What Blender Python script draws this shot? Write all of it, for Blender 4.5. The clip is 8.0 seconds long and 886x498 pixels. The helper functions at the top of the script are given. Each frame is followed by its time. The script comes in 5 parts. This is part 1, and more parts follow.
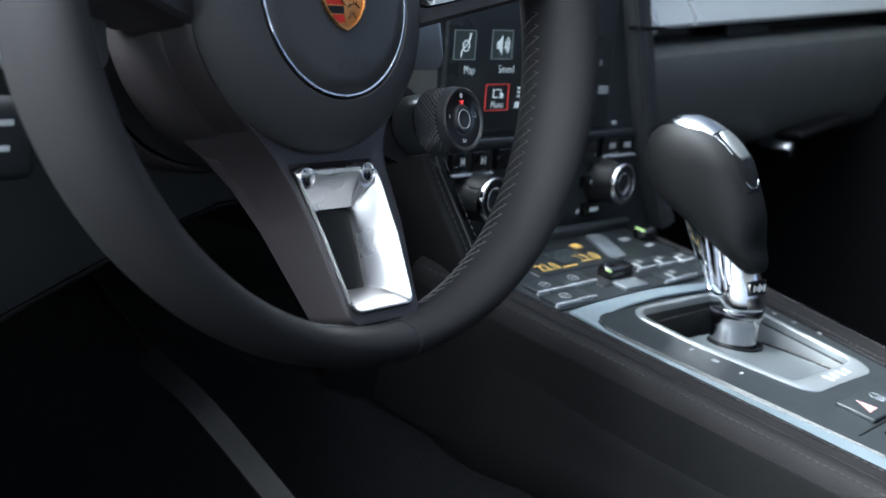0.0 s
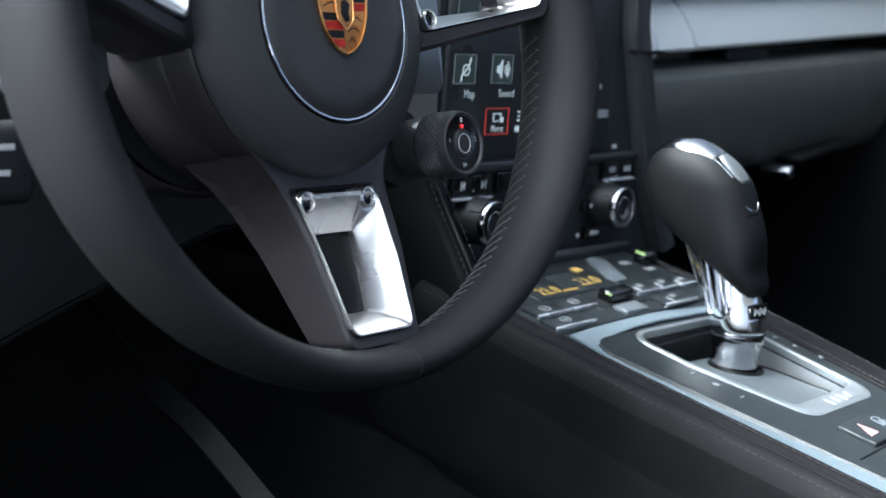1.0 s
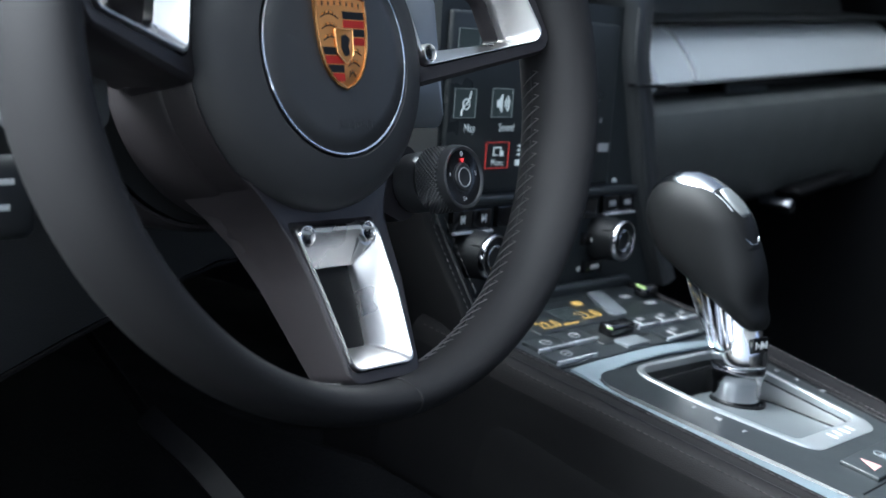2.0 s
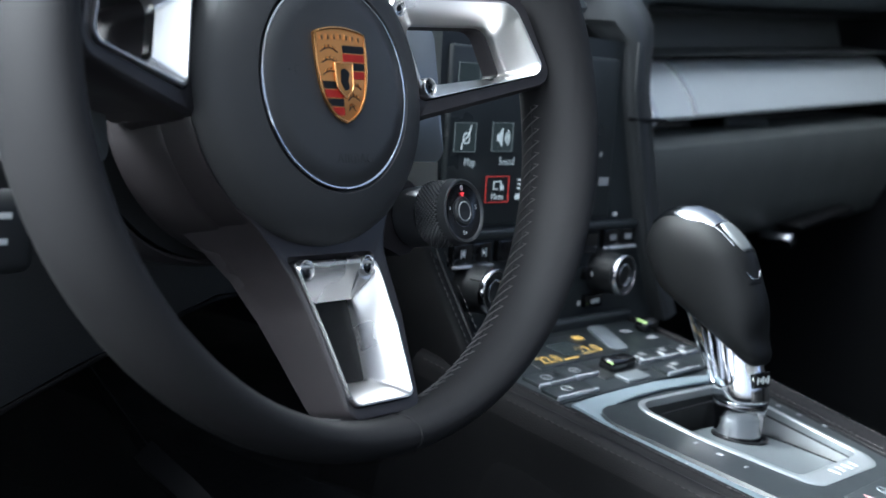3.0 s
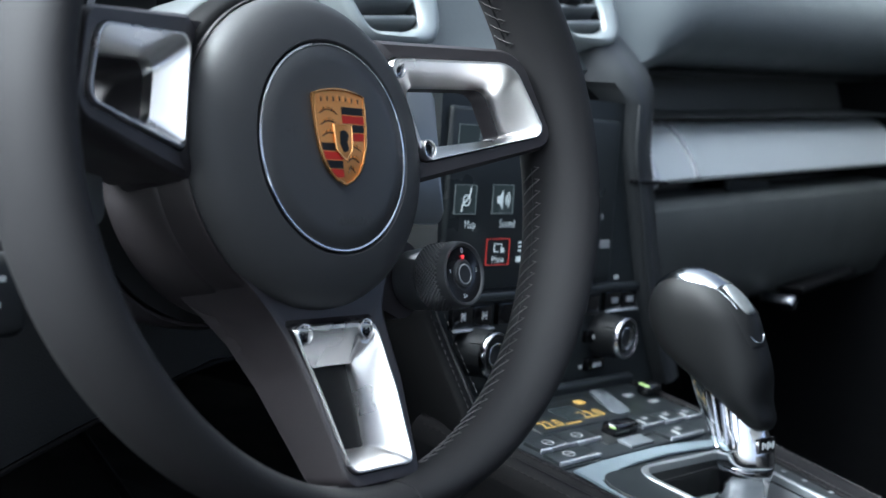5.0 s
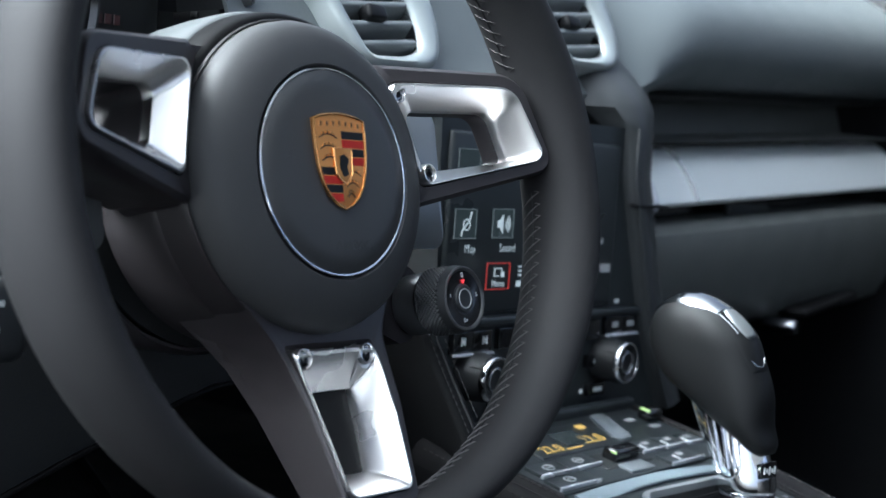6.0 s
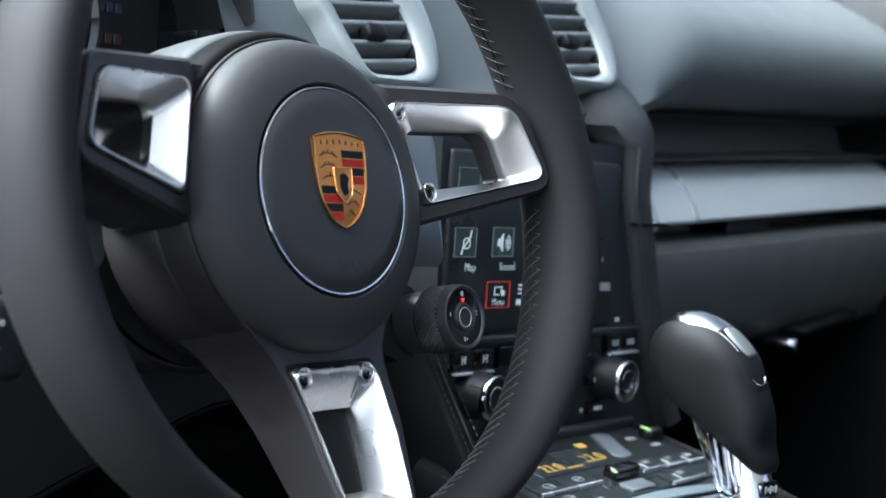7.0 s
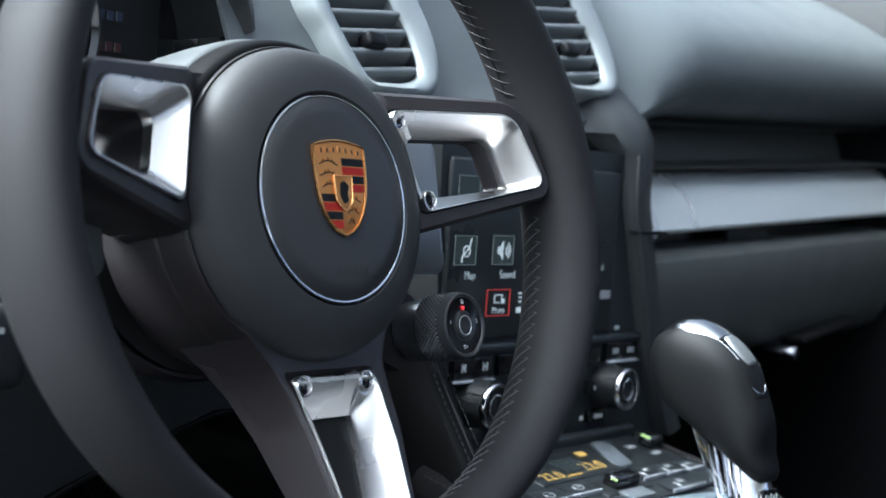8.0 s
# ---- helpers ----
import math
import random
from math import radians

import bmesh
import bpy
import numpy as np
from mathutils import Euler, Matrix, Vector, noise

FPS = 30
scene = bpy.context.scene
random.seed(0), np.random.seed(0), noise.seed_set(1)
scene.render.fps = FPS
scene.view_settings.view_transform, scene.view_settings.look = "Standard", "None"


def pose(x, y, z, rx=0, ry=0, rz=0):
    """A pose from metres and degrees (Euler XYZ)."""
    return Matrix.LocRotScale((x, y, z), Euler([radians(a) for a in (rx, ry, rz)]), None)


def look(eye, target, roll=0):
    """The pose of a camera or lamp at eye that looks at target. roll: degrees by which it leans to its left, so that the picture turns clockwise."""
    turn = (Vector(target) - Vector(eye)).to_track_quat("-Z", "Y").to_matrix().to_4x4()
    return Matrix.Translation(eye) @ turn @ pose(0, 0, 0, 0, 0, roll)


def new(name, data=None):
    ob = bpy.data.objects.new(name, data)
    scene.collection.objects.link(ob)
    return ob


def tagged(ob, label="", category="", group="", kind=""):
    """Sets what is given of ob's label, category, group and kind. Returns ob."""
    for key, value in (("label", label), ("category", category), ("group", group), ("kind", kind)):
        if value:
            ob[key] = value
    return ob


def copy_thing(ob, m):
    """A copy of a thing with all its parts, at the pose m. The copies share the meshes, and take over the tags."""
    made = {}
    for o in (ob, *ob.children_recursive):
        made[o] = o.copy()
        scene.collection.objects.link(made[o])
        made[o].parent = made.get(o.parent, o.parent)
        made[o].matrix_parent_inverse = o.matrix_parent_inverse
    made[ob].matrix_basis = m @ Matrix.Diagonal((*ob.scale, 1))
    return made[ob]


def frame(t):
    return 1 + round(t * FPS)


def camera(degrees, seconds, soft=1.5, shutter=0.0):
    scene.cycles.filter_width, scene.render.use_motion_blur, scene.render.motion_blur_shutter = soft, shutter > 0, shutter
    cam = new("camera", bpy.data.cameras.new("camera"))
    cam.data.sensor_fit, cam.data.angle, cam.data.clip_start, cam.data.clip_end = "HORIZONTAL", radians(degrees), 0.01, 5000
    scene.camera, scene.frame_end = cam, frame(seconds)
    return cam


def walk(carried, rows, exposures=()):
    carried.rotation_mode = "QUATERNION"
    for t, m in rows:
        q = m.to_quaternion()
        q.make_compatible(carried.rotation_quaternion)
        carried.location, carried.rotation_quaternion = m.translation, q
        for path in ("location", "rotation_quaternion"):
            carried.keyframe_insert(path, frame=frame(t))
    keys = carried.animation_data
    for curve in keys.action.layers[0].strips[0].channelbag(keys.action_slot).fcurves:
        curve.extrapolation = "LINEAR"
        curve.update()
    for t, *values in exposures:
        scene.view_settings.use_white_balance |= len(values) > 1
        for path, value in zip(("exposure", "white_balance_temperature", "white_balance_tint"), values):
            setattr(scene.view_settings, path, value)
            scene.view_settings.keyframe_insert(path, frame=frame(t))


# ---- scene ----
from mathutils.bvhtree import BVHTree

# ---------------------------------------------------------------- camera
EYE = (-0.8575, -0.4444, 0.7246)
cam = camera(35.0, 8.0)
cam.data.dof.use_dof = True
cam.data.dof.focus_distance = 0.77
cam.data.dof.aperture_fstop = 10.0
# seconds, creep along the line of sight, tilt, roll; the heading stays
TURNS = [
    (0, -0.0125, 79.219, -4.120),
    (0.5, -0.0125, 79.567, -4.090),
    (1, -0.0125, 80.192, -4.050),
    (1.5, -0.012, 80.860, -4.000),
    (3, -0.0075, 82.946, -3.985),
    (3.5, -0.005, 83.564, -3.990),
    (4, -0.002, 84.291, -3.990),
    (4.5, 0, 84.932, -3.983),
    (6, 0.003, 86.476, -3.930),
    (6.5, 0.003, 86.939, -3.880),
    (7, 0.003, 87.235, -3.870),
    (7.5, 0.003, 87.421, -3.870),
    (8, 0.003, 87.560, -3.870),
]
AHEAD = Vector((0.78, 0.62, -0.06))
walk(cam, [(t, pose(*(Vector(EYE) + AHEAD * d), rx, ry, -51.515)) for t, d, rx, ry in TURNS], [(0.0, 2.69, 5260, -4), (8.0, 2.69, 5260, -4)])

# ---------------------------------------------------------------- light
world = bpy.data.worlds.new("sky")
scene.world = world
world.use_nodes = True
wn = world.node_tree
sky = wn.nodes.new("ShaderNodeTexSky")
sky.sky_type = "NISHITA"
sky.sun_disc = False
sky.sun_elevation = radians(48)
sky.sun_rotation = radians(-54)
sky.air_density = 0.14
sky.ozone_density = 0.2
sky.dust_density = 9.0
wn.nodes["Background"].inputs["Strength"].default_value = 0.15
wn.links.new(sky.outputs["Color"], wn.nodes["Background"].inputs["Color"])
sun_data = bpy.data.lights.new("sun", "SUN")
sun_data.energy = 0.5
sun_data.angle = radians(45)
sun_data.color = (1.0, 1.0, 1.0)
sun = new("sun", sun_data)
sun.matrix_world = look((-3.5, 2.5, 5.0), (0, 0, 0))


# ---------------------------------------------------------------- materials
def material(name, colour, rough=0.5, metal=0.0, bump=0.0, size=400.0, vary=0.12, coat=0.0, spec=0.5, dirt=0.15,
             emit=None, emit_power=0.0, cells=False):
    m = bpy.data.materials.new(name)
    m.use_nodes = True
    nt = m.node_tree
    b = nt.nodes["Principled BSDF"]
    b.inputs["Metallic"].default_value = metal
    b.inputs["Coat Weight"].default_value = coat
    b.inputs["Coat Roughness"].default_value = 0.08
    b.inputs["Specular IOR Level"].default_value = spec
    co = nt.nodes.new("ShaderNodeTexCoord")
    fine = nt.nodes.new("ShaderNodeTexNoise")
    fine.inputs["Scale"].default_value = size
    fine.inputs["Detail"].default_value = 4
    broad = nt.nodes.new("ShaderNodeTexNoise")
    broad.inputs["Scale"].default_value = 18.0
    broad.inputs["Detail"].default_value = 3
    for n in (fine, broad):
        nt.links.new(co.outputs["Object"], n.inputs["Vector"])
    mixed = nt.nodes.new("ShaderNodeMath")
    mixed.operation = "MULTIPLY_ADD"
    nt.links.new(fine.outputs["Fac"], mixed.inputs[0])
    mixed.inputs[1].default_value = 0.5
    half = nt.nodes.new("ShaderNodeMath")
    half.operation = "MULTIPLY"
    half.inputs[1].default_value = 0.5
    nt.links.new(broad.outputs["Fac"], half.inputs[0])
    nt.links.new(half.outputs[0], mixed.inputs[2])
    ramp = nt.nodes.new("ShaderNodeMix")
    ramp.data_type = "RGBA"
    nt.links.new(mixed.outputs[0], ramp.inputs["Factor"])
    ramp.inputs["A"].default_value = (*[c * (1 - vary) for c in colour], 1)
    ramp.inputs["B"].default_value = (*[min(1, c * (1 + vary)) for c in colour], 1)
    nt.links.new(ramp.outputs["Result"], b.inputs["Base Color"])
    rr = nt.nodes.new("ShaderNodeMapRange")
    rr.inputs["From Min"].default_value = 0.3
    rr.inputs["From Max"].default_value = 0.7
    rr.inputs["To Min"].default_value = max(0.02, rough * (1 - dirt))
    rr.inputs["To Max"].default_value = min(1, rough * (1 + dirt))
    nt.links.new(broad.outputs["Fac"], rr.inputs["Value"])
    nt.links.new(rr.outputs["Result"], b.inputs["Roughness"])
    if bump:
        bp = nt.nodes.new("ShaderNodeBump")
        bp.inputs["Strength"].default_value = bump
        bp.inputs["Distance"].default_value = 0.0004
        if cells:
            vo = nt.nodes.new("ShaderNodeTexVoronoi")
            vo.inputs["Scale"].default_value = size
            nt.links.new(co.outputs["Object"], vo.inputs["Vector"])
            nt.links.new(vo.outputs["Distance"], bp.inputs["Height"])
        else:
            nt.links.new(fine.outputs["Fac"], bp.inputs["Height"])
        nt.links.new(bp.outputs["Normal"], b.inputs["Normal"])
    if emit:
        b.inputs["Emission Color"].default_value = (*emit, 1)
        b.inputs["Emission Strength"].default_value = emit_power
    return m


RIM_LEATHER = material("smooth_rim_leather", (0.0215, 0.0211, 0.0222), 0.58, bump=0.12, size=1500, cells=True, spec=0.11)
# console sides: leather darkened, so the low shade is in its colour
SIDE_LEATHER = material("shaded_console_leather", (0.0060, 0.0059, 0.0064), 0.70, bump=0.15, size=1400, cells=True, spec=0.12)
ROLL = material("roll_leather", (0.0105, 0.0098, 0.0103), 0.62, bump=0.25, size=1300, cells=True, spec=0.14)
KNOB_LEATHER = material("knob_leather", (0.0064, 0.0067, 0.0072), 0.48, spec=0.17, bump=0.08, size=1600, cells=True)
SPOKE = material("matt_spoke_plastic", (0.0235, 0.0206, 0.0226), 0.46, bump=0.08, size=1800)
DISC = material("centre_disc_plastic", (0.033, 0.0335, 0.0348), 0.46, bump=0.10, size=2200)
HUB = material("airbag_cover_plastic", (0.0375, 0.0379, 0.0392), 0.56, bump=0.10, size=2200, spec=0.38)
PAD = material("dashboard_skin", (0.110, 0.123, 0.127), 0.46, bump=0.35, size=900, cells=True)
DARK = material("dark_plastic", (0.016, 0.017, 0.018), 0.45, bump=0.10, size=1500)
PANEL = material("soft_black_panel", (0.0235, 0.0278, 0.0303), 0.38, bump=0.10, size=2000)
GLOSS = material("gloss_black", (0.006, 0.006, 0.007), 0.10, coat=0.6, vary=0.05)
SCREEN = material("display_glass", (0.026, 0.030, 0.032), 0.30, spec=0.35, vary=0.05)
SILVER = material("satin_silver", (0.87, 0.855, 0.84), 0.28, metal=1.0, size=2500, vary=0.05, dirt=0.04)
GALVANO = material("brushed_silver_trim", (0.35, 0.42, 0.465), 0.40, metal=0.5, bump=0.02, size=2500, vary=0.06, dirt=0.04)
GATE = material("pale_gate_metal", (0.40, 0.425, 0.44), 0.33, metal=0.6, vary=0.05, dirt=0.04)
CHROME = material("chrome", (0.80, 0.80, 0.82), 0.10, metal=1.0, vary=0.03, dirt=0.04)
DARK_METAL = material("dark_polished_metal", (0.30, 0.31, 0.33), 0.14, metal=1.0, vary=0.03)
VENT_FRAME = material("silver_paint", (0.42, 0.455, 0.455), 0.44, metal=0.5, vary=0.04, dirt=0.04)
BAND = material("silver_band", (0.86, 0.90, 0.90), 0.32, metal=0.15, vary=0.03, dirt=0.04)
POLISHED = material("polished_steel", (0.74, 0.74, 0.76), 0.12, metal=1.0, bump=0.02, size=1600, vary=0.04, dirt=0.05)
SATIN = material("satin_matt_silver", (0.70, 0.72, 0.73), 0.46, metal=0.9, vary=0.04, dirt=0.05)
COVER = material("pale_satin_cover", (0.19, 0.21, 0.22), 0.38, metal=0.5, vary=0.05, dirt=0.05)
SLAT = material("grey_slat_plastic", (0.150, 0.162, 0.170), 0.42, bump=0.1, size=1500)
BLANK = material("grey_plate", (0.20, 0.22, 0.235), 0.40, metal=0.2, vary=0.05)
SLEEVE = material("turned_steel", (0.46, 0.455, 0.475), 0.13, metal=1.0, bump=0.03, size=1600, vary=0.05)
KNURL = material("knurled_black", (0.040, 0.041, 0.043), 0.30, vary=0.05)
PEDAL = material("black_enamel", (0.006, 0.006, 0.0064), 0.55, spec=0.22)
BAR = material("satin_bar", (0.74, 0.76, 0.80), 0.26, metal=0.5, vary=0.03)
COLLAR = material("dark_turned_metal", (0.36, 0.37, 0.38), 0.30, metal=0.9, vary=0.04)
FLANK = material("flank_leather", (0.042, 0.045, 0.047), 0.46, bump=0.25, size=1200, cells=True, spec=0.4)
KNEE = material("knee_skin", (0.015, 0.016, 0.017), 0.50, bump=0.35, size=900, cells=True)
LIT_SHROUD = material("top_lit_shroud", (0.075, 0.081, 0.084), 0.55, bump=0.2, size=1200, spec=0.3)
RING = material("black_collar", (0.0045, 0.0044, 0.0047), 0.55, spec=0.09)
LOWER = material("shaded_lower_shell", (0.0185, 0.0161, 0.0174), 0.50, bump=0.08, size=1800, spec=0.38)
CAP = material("smoked_chrome", (0.36, 0.375, 0.39), 0.14, metal=1.0, vary=0.03)
PADDLE = material("paddle_metal", (0.24, 0.25, 0.255), 0.34, metal=0.7, vary=0.05)
BUTTON = material("grey_button", (0.15, 0.160, 0.163), 0.34, metal=0.5, vary=0.04)
BRUSHED = material("brushed_steel", (0.62, 0.62, 0.63), 0.22, metal=1.0, bump=0.06, size=1600, vary=0.06)
GOLD_EDGE = material("bright_gold", (0.92, 0.46, 0.16), 0.22, metal=1.0)
GOLD = material("crest_gold", (0.70, 0.325, 0.10), 0.32, metal=0.9, bump=0.08, size=3000)
RED = material("crest_red", (0.36, 0.018, 0.012), 0.50, spec=0.2)
BLACK = material("crest_black", (0.006, 0.006, 0.007), 0.45, spec=0.2)
THREAD = material("dark_thread", (0.026, 0.023, 0.024), 0.75, bump=0.3, size=3000)
SHADED_THREAD = material("shaded_thread", (0.013, 0.0108, 0.0113), 0.75, bump=0.3, size=3000)
PALE_THREAD = material("grey_thread", (0.100, 0.094, 0.096), 0.70, bump=0.3, size=3000)
WHITE = material("printed_white", (0.62, 0.64, 0.64), 0.5, vary=0.05)
GREY_MARK = material("printed_grey", (0.33, 0.34, 0.35), 0.5, vary=0.05)
ICON = material("lit_icon", (0.5, 0.5, 0.5), 0.4, emit=(0.85, 0.9, 0.9), emit_power=0.06)
ICON_RED = material("lit_red", (0.3, 0.02, 0.02), 0.4, emit=(1.0, 0.10, 0.08), emit_power=0.05)
POINTER = material("lit_pointer", (0.4, 0.02, 0.02), 0.4, emit=(1.0, 0.05, 0.06), emit_power=0.16)
TILE = material("menu_tile", (0.03, 0.035, 0.036), 0.25, emit=(0.30, 0.36, 0.36), emit_power=0.009)
TILE_EDGE = material("menu_tile_edge", (0.05, 0.05, 0.05), 0.3, emit=(0.5, 0.55, 0.55), emit_power=0.035)
AMBER = material("amber_digits", (0.3, 0.18, 0.03), 0.4, emit=(1.0, 0.62, 0.18), emit_power=0.11)
BLUE_GLOW = material("cluster_blue", (0.012, 0.015, 0.026), 0.4, emit=(0.35, 0.45, 0.9), emit_power=0.0020)
RED_GLOW = material("cluster_red", (0.022, 0.013, 0.013), 0.4, emit=(1.0, 0.25, 0.25), emit_power=0.0016)
GREEN_GLOW = material("lever_tip", (0.3, 0.4, 0.15), 0.2, emit=(0.75, 1.0, 0.35), emit_power=0.10)
HAZARD = material("hazard_red", (0.58, 0.31, 0.30), 0.45)
CARPET = material("carpet", (0.0060, 0.0063, 0.0070), 0.95, spec=0.1, bump=0.9, size=700)
MESH_CLOTH = material("woven_net", (0.0080, 0.0083, 0.0094), 0.85, spec=0.15, bump=0.9, size=420, cells=True)
SHELL = material("body_shell", (0.007, 0.007, 0.0075), 0.7, bump=0.1, size=300)
ROOF_SLAB = material("pale_roof_slab", (0.55, 0.55, 0.54), 0.9, bump=0.3, size=800)
PAD_LOW = material("lower_dash_skin", (0.104, 0.110, 0.106), 0.48, bump=0.35, size=900, cells=True)
GROUND = material("studio_floor", (0.22, 0.22, 0.22), 0.55, bump=0.2, size=60)


# ---------------------------------------------------------------- mesh helpers
def part(name, bm, mat, parent=None, label="", smooth=35):
    bmesh.ops.recalc_face_normals(bm, faces=bm.faces[:])
    me = bpy.data.meshes.new(name)
    bm.to_mesh(me)
    bm.free()
    me.materials.append(mat)
    if smooth:
        me.shade_smooth()
        me.set_sharp_from_angle(angle=radians(smooth))
    ob = new(name, me)
    if parent:
        ob.parent = parent
    if label:
        tagged(ob, label)
    return ob


def thing(name, m, label, category, group="", kind=""):
    e = new(name)
    e.empty_display_size = 0.02
    e.matrix_world = m
    return tagged(e, label, category, group, kind)


def loft(rings, ring_closed=True, path_closed=False, caps=True):
    bm = bmesh.new()
    vs = [[bm.verts.new(p) for p in r] for r in rings]
    n = len(vs[0])
    steps = len(vs) if path_closed else len(vs) - 1
    for i in range(steps):
        a, b = vs[i], vs[(i + 1) % len(vs)]
        for j in range(n if ring_closed else n - 1):
            k = (j + 1) % n
            bm.faces.new((a[j], a[k], b[k], b[j]))
    if caps and ring_closed and not path_closed:
        bm.faces.new(list(reversed(vs[0])))
        bm.faces.new(vs[-1])
    return bm


def lathe(profile, n=64, m=None, cap=True, knurl=None):
    rings = []
    for r, z, *rest in profile:
        ring = []
        for i in range(n):
            a = 2 * math.pi * i / n
            rr = r * (1 - (knurl if (rest and rest[0] and (i + rest[0]) % 2) else 0)) if knurl else r
            ring.append(Vector((rr * math.cos(a), rr * math.sin(a), z)))
        rings.append(ring)
    bm = loft(rings, caps=cap)
    if m:
        bm.transform(m)
    return bm


def rbox(size, at=(0, 0, 0), r=0.002, seg=3, m=None):
    bm = bmesh.new()
    bmesh.ops.create_cube(bm, size=1.0, matrix=Matrix.Translation(at) @ Matrix.Diagonal((*size, 1)))
    r = min(r, min(size) * 0.49)
    if r > 0:
        bmesh.ops.bevel(bm, geom=bm.edges[:], offset=r, segments=seg, profile=0.5, affect="EDGES")
    if m:
        bm.transform(m)
    return bm


def round_poly(points, r, seg=5):
    out = []
    n = len(points)
    for i, p in enumerate(points):
        p = Vector(p[:2])
        rad = points[i][2] if len(points[i]) > 2 else r
        if rad == 0:
            out.append(p)
            continue
        a = (Vector(points[i - 1][:2]) - p)
        b = (Vector(points[(i + 1) % n][:2]) - p)
        la, lb = a.length, b.length
        a.normalize(), b.normalize()
        ang = a.angle(b)
        cut = min(rad / math.tan(ang / 2), la * 0.48, lb * 0.48)
        rr = cut * math.tan(ang / 2)
        c = p + (a + b).normalized() * (rr / math.sin(ang / 2))
        s, e = p + a * cut - c, p + b * cut - c
        for k in range(seg + 1):
            v = s.lerp(e, k / seg)
            out.append(c + v.normalized() * rr if v.length > 1e-9 else p)
    return out


def prism(outline, z0, z1, bevel=0.0, m=None, seg=2):
    bm = loft([[Vector((p[0], p[1], z0)) for p in outline], [Vector((p[0], p[1], z1)) for p in outline]])
    if bevel:
        top = [e for e in bm.edges if abs(e.verts[0].co.z - e.verts[1].co.z) < 1e-7 and abs(e.verts[0].co.z - max(z0, z1)) < 1e-6]
        bmesh.ops.bevel(bm, geom=top, offset=bevel, segments=seg, profile=0.5, affect="EDGES")
    if m:
        bm.transform(m)
    return bm


def tube(points, r, n=12, closed=False, r2=None):
    pts = [Vector(p) for p in points]
    rings = []
    up0 = None
    for i, p in enumerate(pts):
        if closed:
            d = pts[(i + 1) % len(pts)] - pts[i - 1]
        else:
            d = pts[min(i + 1, len(pts) - 1)] - pts[max(i - 1, 0)]
        d.normalize()
        if up0 is None:
            up0 = Vector((0, 0, 1)) if abs(d.z) < 0.9 else Vector((1, 0, 0))
        side = d.cross(up0).normalized()
        up = side.cross(d).normalized()
        up0 = up
        rings.append([p + side * (r * math.cos(2 * math.pi * k / n)) + up * ((r2 or r) * math.sin(2 * math.pi * k / n)) for k in range(n)])
    return loft(rings, path_closed=closed)


def smooth_line(points, per=8):
    pts = [Vector(p) for p in points]
    out = []
    for i in range(len(pts) - 1):
        p0, p1, p2, p3 = pts[max(i - 1, 0)], pts[i], pts[i + 1], pts[min(i + 2, len(pts) - 1)]
        for k in range(per):
            t = k / per
            out.append(0.5 * ((2 * p1) + (p2 - p0) * t + (2 * p0 - 5 * p1 + 4 * p2 - p3) * t * t + (3 * p1 - p0 - 3 * p2 + p3) * t ** 3))
    out.append(pts[-1])
    return out


def join(*bms):
    out = bms[0]
    for b in bms[1:]:
        me = bpy.data.meshes.new("joined")
        b.to_mesh(me)
        b.free()
        out.from_mesh(me)
        bpy.data.meshes.remove(me)
    return out


def word(text, size, m, depth=0.0002, align="CENTER", squeeze=1.0, thin=0.014):
    cu = bpy.data.curves.new("word", "FONT")
    cu.body, cu.size, cu.extrude, cu.align_x, cu.align_y = text, size, depth, align, "CENTER"
    cu.offset = -thin * size
    cu.space_character = 1.08
    ob = bpy.data.objects.new("word", cu)
    me = ob.to_mesh()
    bm = bmesh.new()
    bm.from_mesh(me)
    ob.to_mesh_clear()
    bpy.data.objects.remove(ob)
    bpy.data.curves.remove(cu)
    bm.transform(m @ Matrix.Diagonal((squeeze, 1, 1, 1)))
    return bm


def sheet(rows, thickness=0.0):
    """A surface through rows of points; a thickness gives it a back, away from its normals."""
    rows = [[Vector(p) for p in r] for r in rows]
    bm = loft(rows, ring_closed=False, caps=False)
    if thickness:
        bmesh.ops.recalc_face_normals(bm, faces=bm.faces[:])
        bmesh.ops.solidify(bm, geom=bm.faces[:], thickness=thickness)
    return bm


